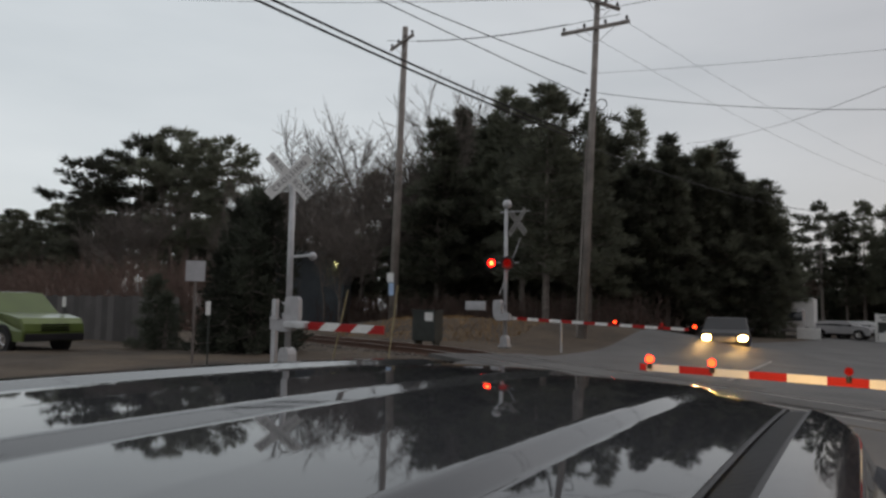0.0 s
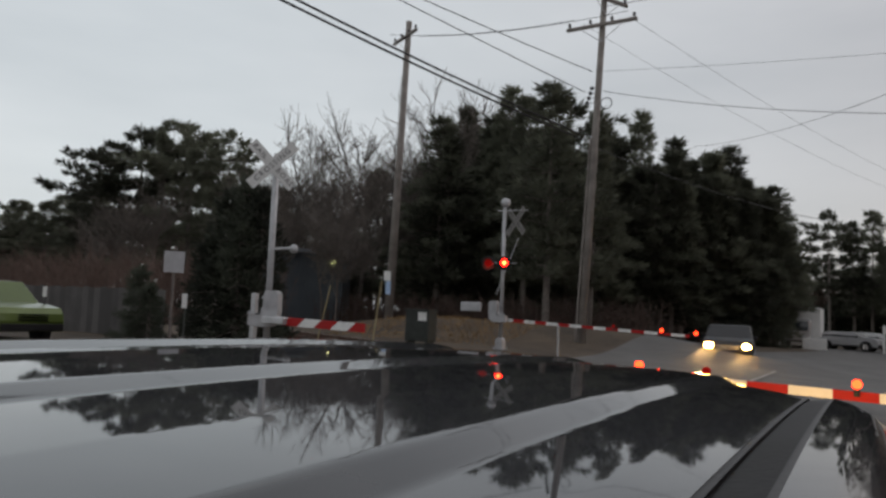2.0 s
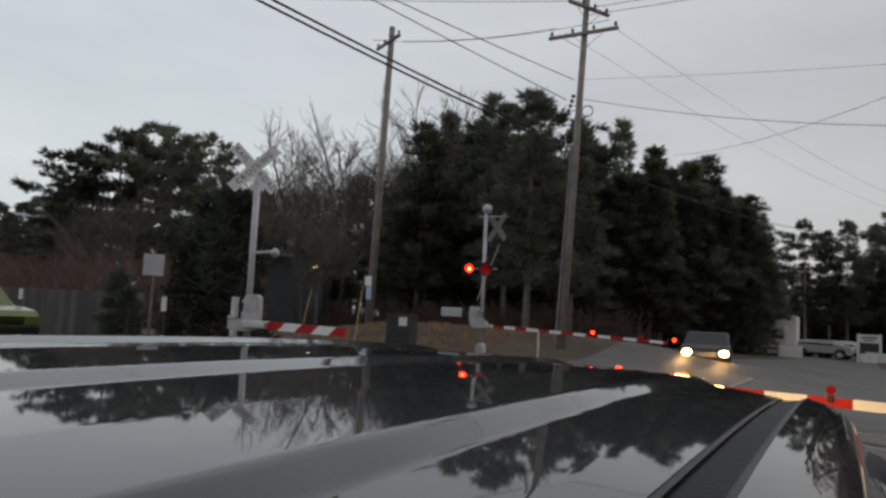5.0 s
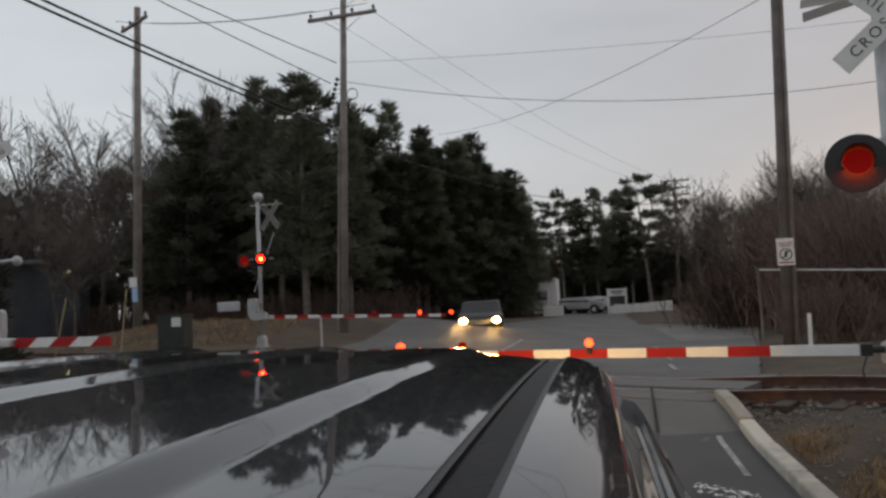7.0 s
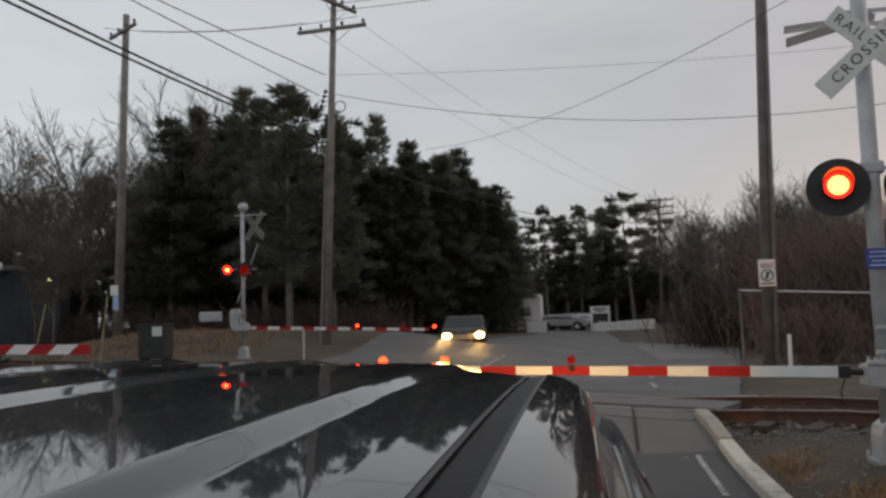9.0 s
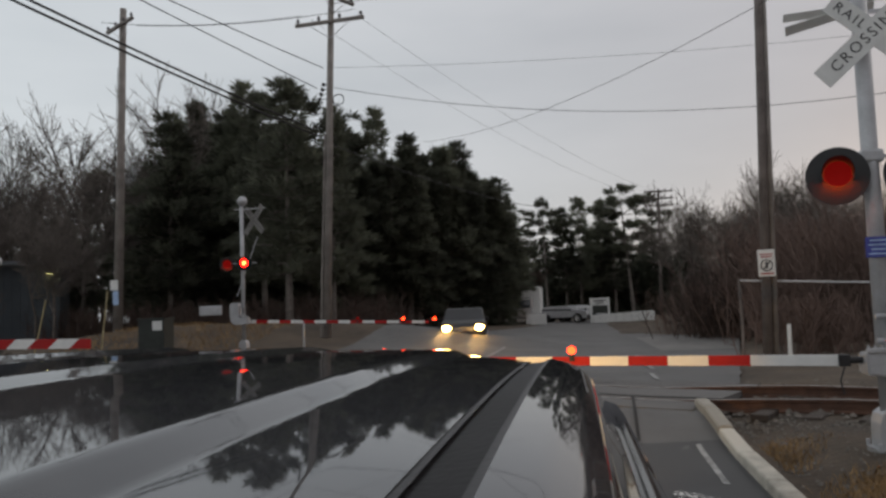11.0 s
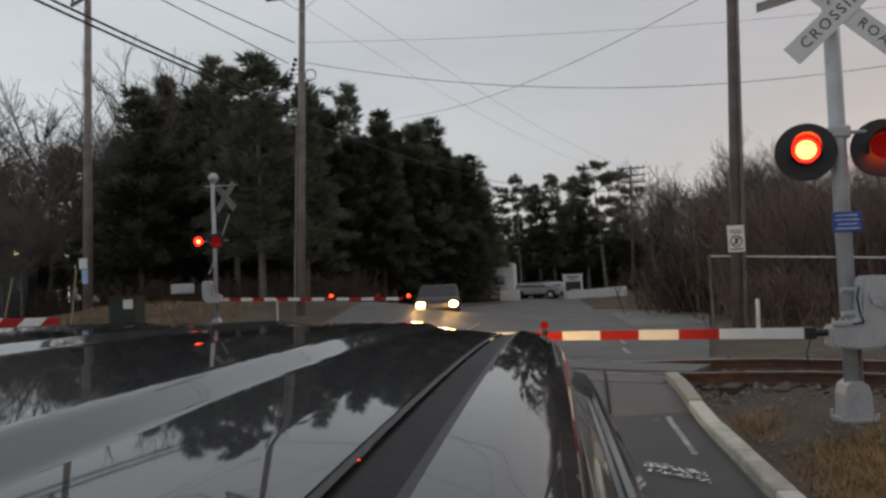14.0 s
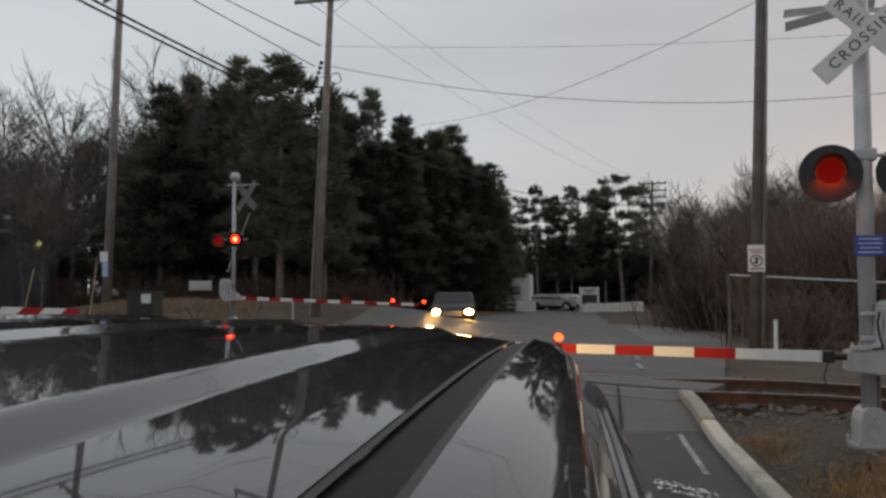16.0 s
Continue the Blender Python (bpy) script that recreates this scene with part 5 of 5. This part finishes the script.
# chain fence by the pole
fence = empty("wire_fence", Matrix(), "thin rail fence with dark posts behind the pole", "fence")
for x, y in ((3.55, 19.4), (6.2, 18.2), (9.0, 17.2), (12.0, 16.2)):
    bm = B()
    rod(bm, (x, y, g(x, y) - 0.2), (x, y, 2.16 - 0.075 * (x - 3.55)), 0.035, n=8)
    part("post", bm, "steel" if x > 5 else "pole_dark", fence)
bm = B()
for (xa, ya), (xb, yb) in (((3.55, 19.4), (6.2, 18.2)), ((6.2, 18.2), (9.0, 17.2)), ((9.0, 17.2), (12.0, 16.2))):
    rod(bm, (xa, ya, 2.12 - 0.075 * (xa - 3.55)), (xb, yb, 2.12 - 0.075 * (xb - 3.55)), 0.022, n=6)
part("top_rail", bm, "steel", fence)
# signal cabinet
cab = empty("signal_cabinet", Matrix.Translation((-13.45, 22.7, 0.5)), "dark green signal cabinet with a white notice on legs", "cabinet")
bm = B()
box(bm, -0.45, 0.45, -0.3, 0.3, 0.25, 1.28, 0.03)
box(bm, -0.48, 0.48, -0.34, 0.34, 1.27, 1.33, 0.01)
part("body", bm, "cabinet", cab)
for x in (-0.36, 0.36):
    bm = B()
    box(bm, x - 0.05, x + 0.05, -0.2, 0.2, -0.1, 0.26)
    part("leg", bm, "cabinet", cab)
bm = B()
box(bm, 0.06, 0.38, -0.315, -0.305, 0.95, 1.24)
part("notice", bm, "white", cab)
# sticks by the side path
for xa, ya, za, xb, yb, zb in ((-8.5, 12.4, 0.9, -8.25, 12.4, 2.3), (-10.0, 12.6, 1.1, -9.6, 12.6, 2.2)):
    st = empty("marker_stick", Matrix.Translation((xa, ya, za)), "thin yellow marker stick leaning by the path", "stick")
    bm = B()
    rod(bm, (0, 0, -0.6), (xb - xa, yb - ya, zb - za), 0.014, n=8)
    part("stick", bm, "yellow", st)
# small road sign and white markers at the left
ls = empty("road_sign", Matrix.Translation((-13.4, 12.0, 0.6)), "white square road sign seen on a steel post", "sign")
bm = B()
rod(bm, (0, 0, -0.3), (0, 0, 2.35), 0.03, n=8)
part("post", bm, "pole_dark", ls)
bm = B()
box(bm, -0.21, 0.21, -0.05, -0.035, 1.78, 2.24, 0.0, Matrix.Rotation(radians(40), 4, "Z"))
part("plate", bm, "silver", ls)
for x, y, z in ((-12.35, 11.4, 1.8), (-20.3, 13.6, 1.9)):
    mk = empty("reflector_marker", Matrix.Translation((x, y, z)), "small white reflector marker on a stake", "marker")
    bm = B()
    box(bm, -0.05, 0.05, -0.01, 0.01, -0.17, 0.12, 0.005, Matrix.Rotation(radians(45), 4, "Z"))
    part("reflector", bm, "white", mk)
    bm = B()
    rod(bm, (0, 0.03, -1.9), (0, 0.03, -0.1), 0.02, n=6)
    part("stake", bm, "cabinet", mk)
# board fence at the left
bf = empty("board_fence", Matrix(), "weathered grey board fence along the side road", "fence")
for k in range(60):
    x = -40 + k * 0.34
    y = 17.2 - 0.06 * (x + 20)
    bm = B()
    box(bm, x, x + 0.325, y - 0.012, y + 0.012, g(x, y) - 0.1, g(x, y) + 1.55 + 0.03 * math.sin(k * 2.3), 0.0)
    part("board", bm, "fence", bf)
# low building behind
hb = empty("low_building", Matrix.Translation((-36.5, 34.2, 0.9)) @ Matrix.Rotation(radians(28), 4, "Z"), "low bluish metal building with a lit flood lamp", "building")
bm = B()
box(bm, 2.4, 9, 0, 3.5, -0.6, 4.2)
part("wall", bm, "siding", hb)
for k in range(16):
    bm = B()
    box(bm, 2.45 + 0.41 * k, 2.53 + 0.41 * k, -0.035, 0.0, -0.5, 4.15)
    part("wall_rib", bm, "siding", hb)
bm = B()
prism(bm, [(2.1, 4.2), (9.3, 4.2), (9.3, 4.42), (2.1, 4.42)], -0.35, 3.8)
part("roof", bm, "roofing", hb)
bm = B()
box(bm, 8.42, 8.68, -0.30, -0.04, 3.56, 3.78, 0.03)
part("flood_lamp", bm, "flood", hb, "lit yellowish flood lamp")
bm = B()
box(bm, 8.51, 8.59, -0.06, 0.0, 3.74, 3.95)
part("lamp_bracket", bm, "black", hb)


# ---- movement ----
PERIOD, FIRST_ON, ON_TIME = 1.289, 0.94, 0.74


def lens_rows(home, phase):
    """The lens shows its lit side for a part of every period, and turns about its upright axis."""
    changes = []
    k = -2
    while True:
        t_on = FIRST_ON + k * PERIOD
        t_off = t_on + ON_TIME
        if phase == "R":
            t_on, t_off = t_on + ON_TIME - 0.07, t_on + PERIOD + 0.07
        elif phase == "A":
            t_on, t_off = t_on + 0.66, t_on + PERIOD - 0.07
        elif phase == "B":
            t_on, t_off = t_on - 0.08, t_on + 0.62
        if t_on > 17:
            break
        changes += [(t_on, True), (t_off, False)]
        k += 1
    turn = 0.0
    rows = []
    lit = False
    pend = []
    for t, on in changes:
        if t <= 0.07:
            lit = on
        else:
            pend.append((t, on))
    turn = 0.0 if lit else 180.0
    rows.append((0.0, turn))
    f_last = 0
    for t, on in pend:
        f = round(t * FPS)
        if f + 2 > 16 * FPS:
            break
        if f - 1 > f_last:
            rows.append(((f - 1) / FPS, turn))
        for s in range(1, 4):
            rows.append(((f - 1 + s) / FPS, turn + 60 * s))
        turn += 180
        f_last = f + 2
    if f_last < 16 * FPS:
        rows.append((16.0, turn))
    return [(t, home @ Matrix.Rotation(radians(a), 4, "Z")) for t, a in rows]


def motions():
    walk(suv, [(t, pose(0, y, 0)) for t, y in ((0.0, -0.83), (0.5, -0.38), (1.0, -0.09), (1.5, 0.0), (16.0, 0.0))])
    for lens, phase, home in LAMPS:
        walk(lens, lens_rows(home, phase))


motions()
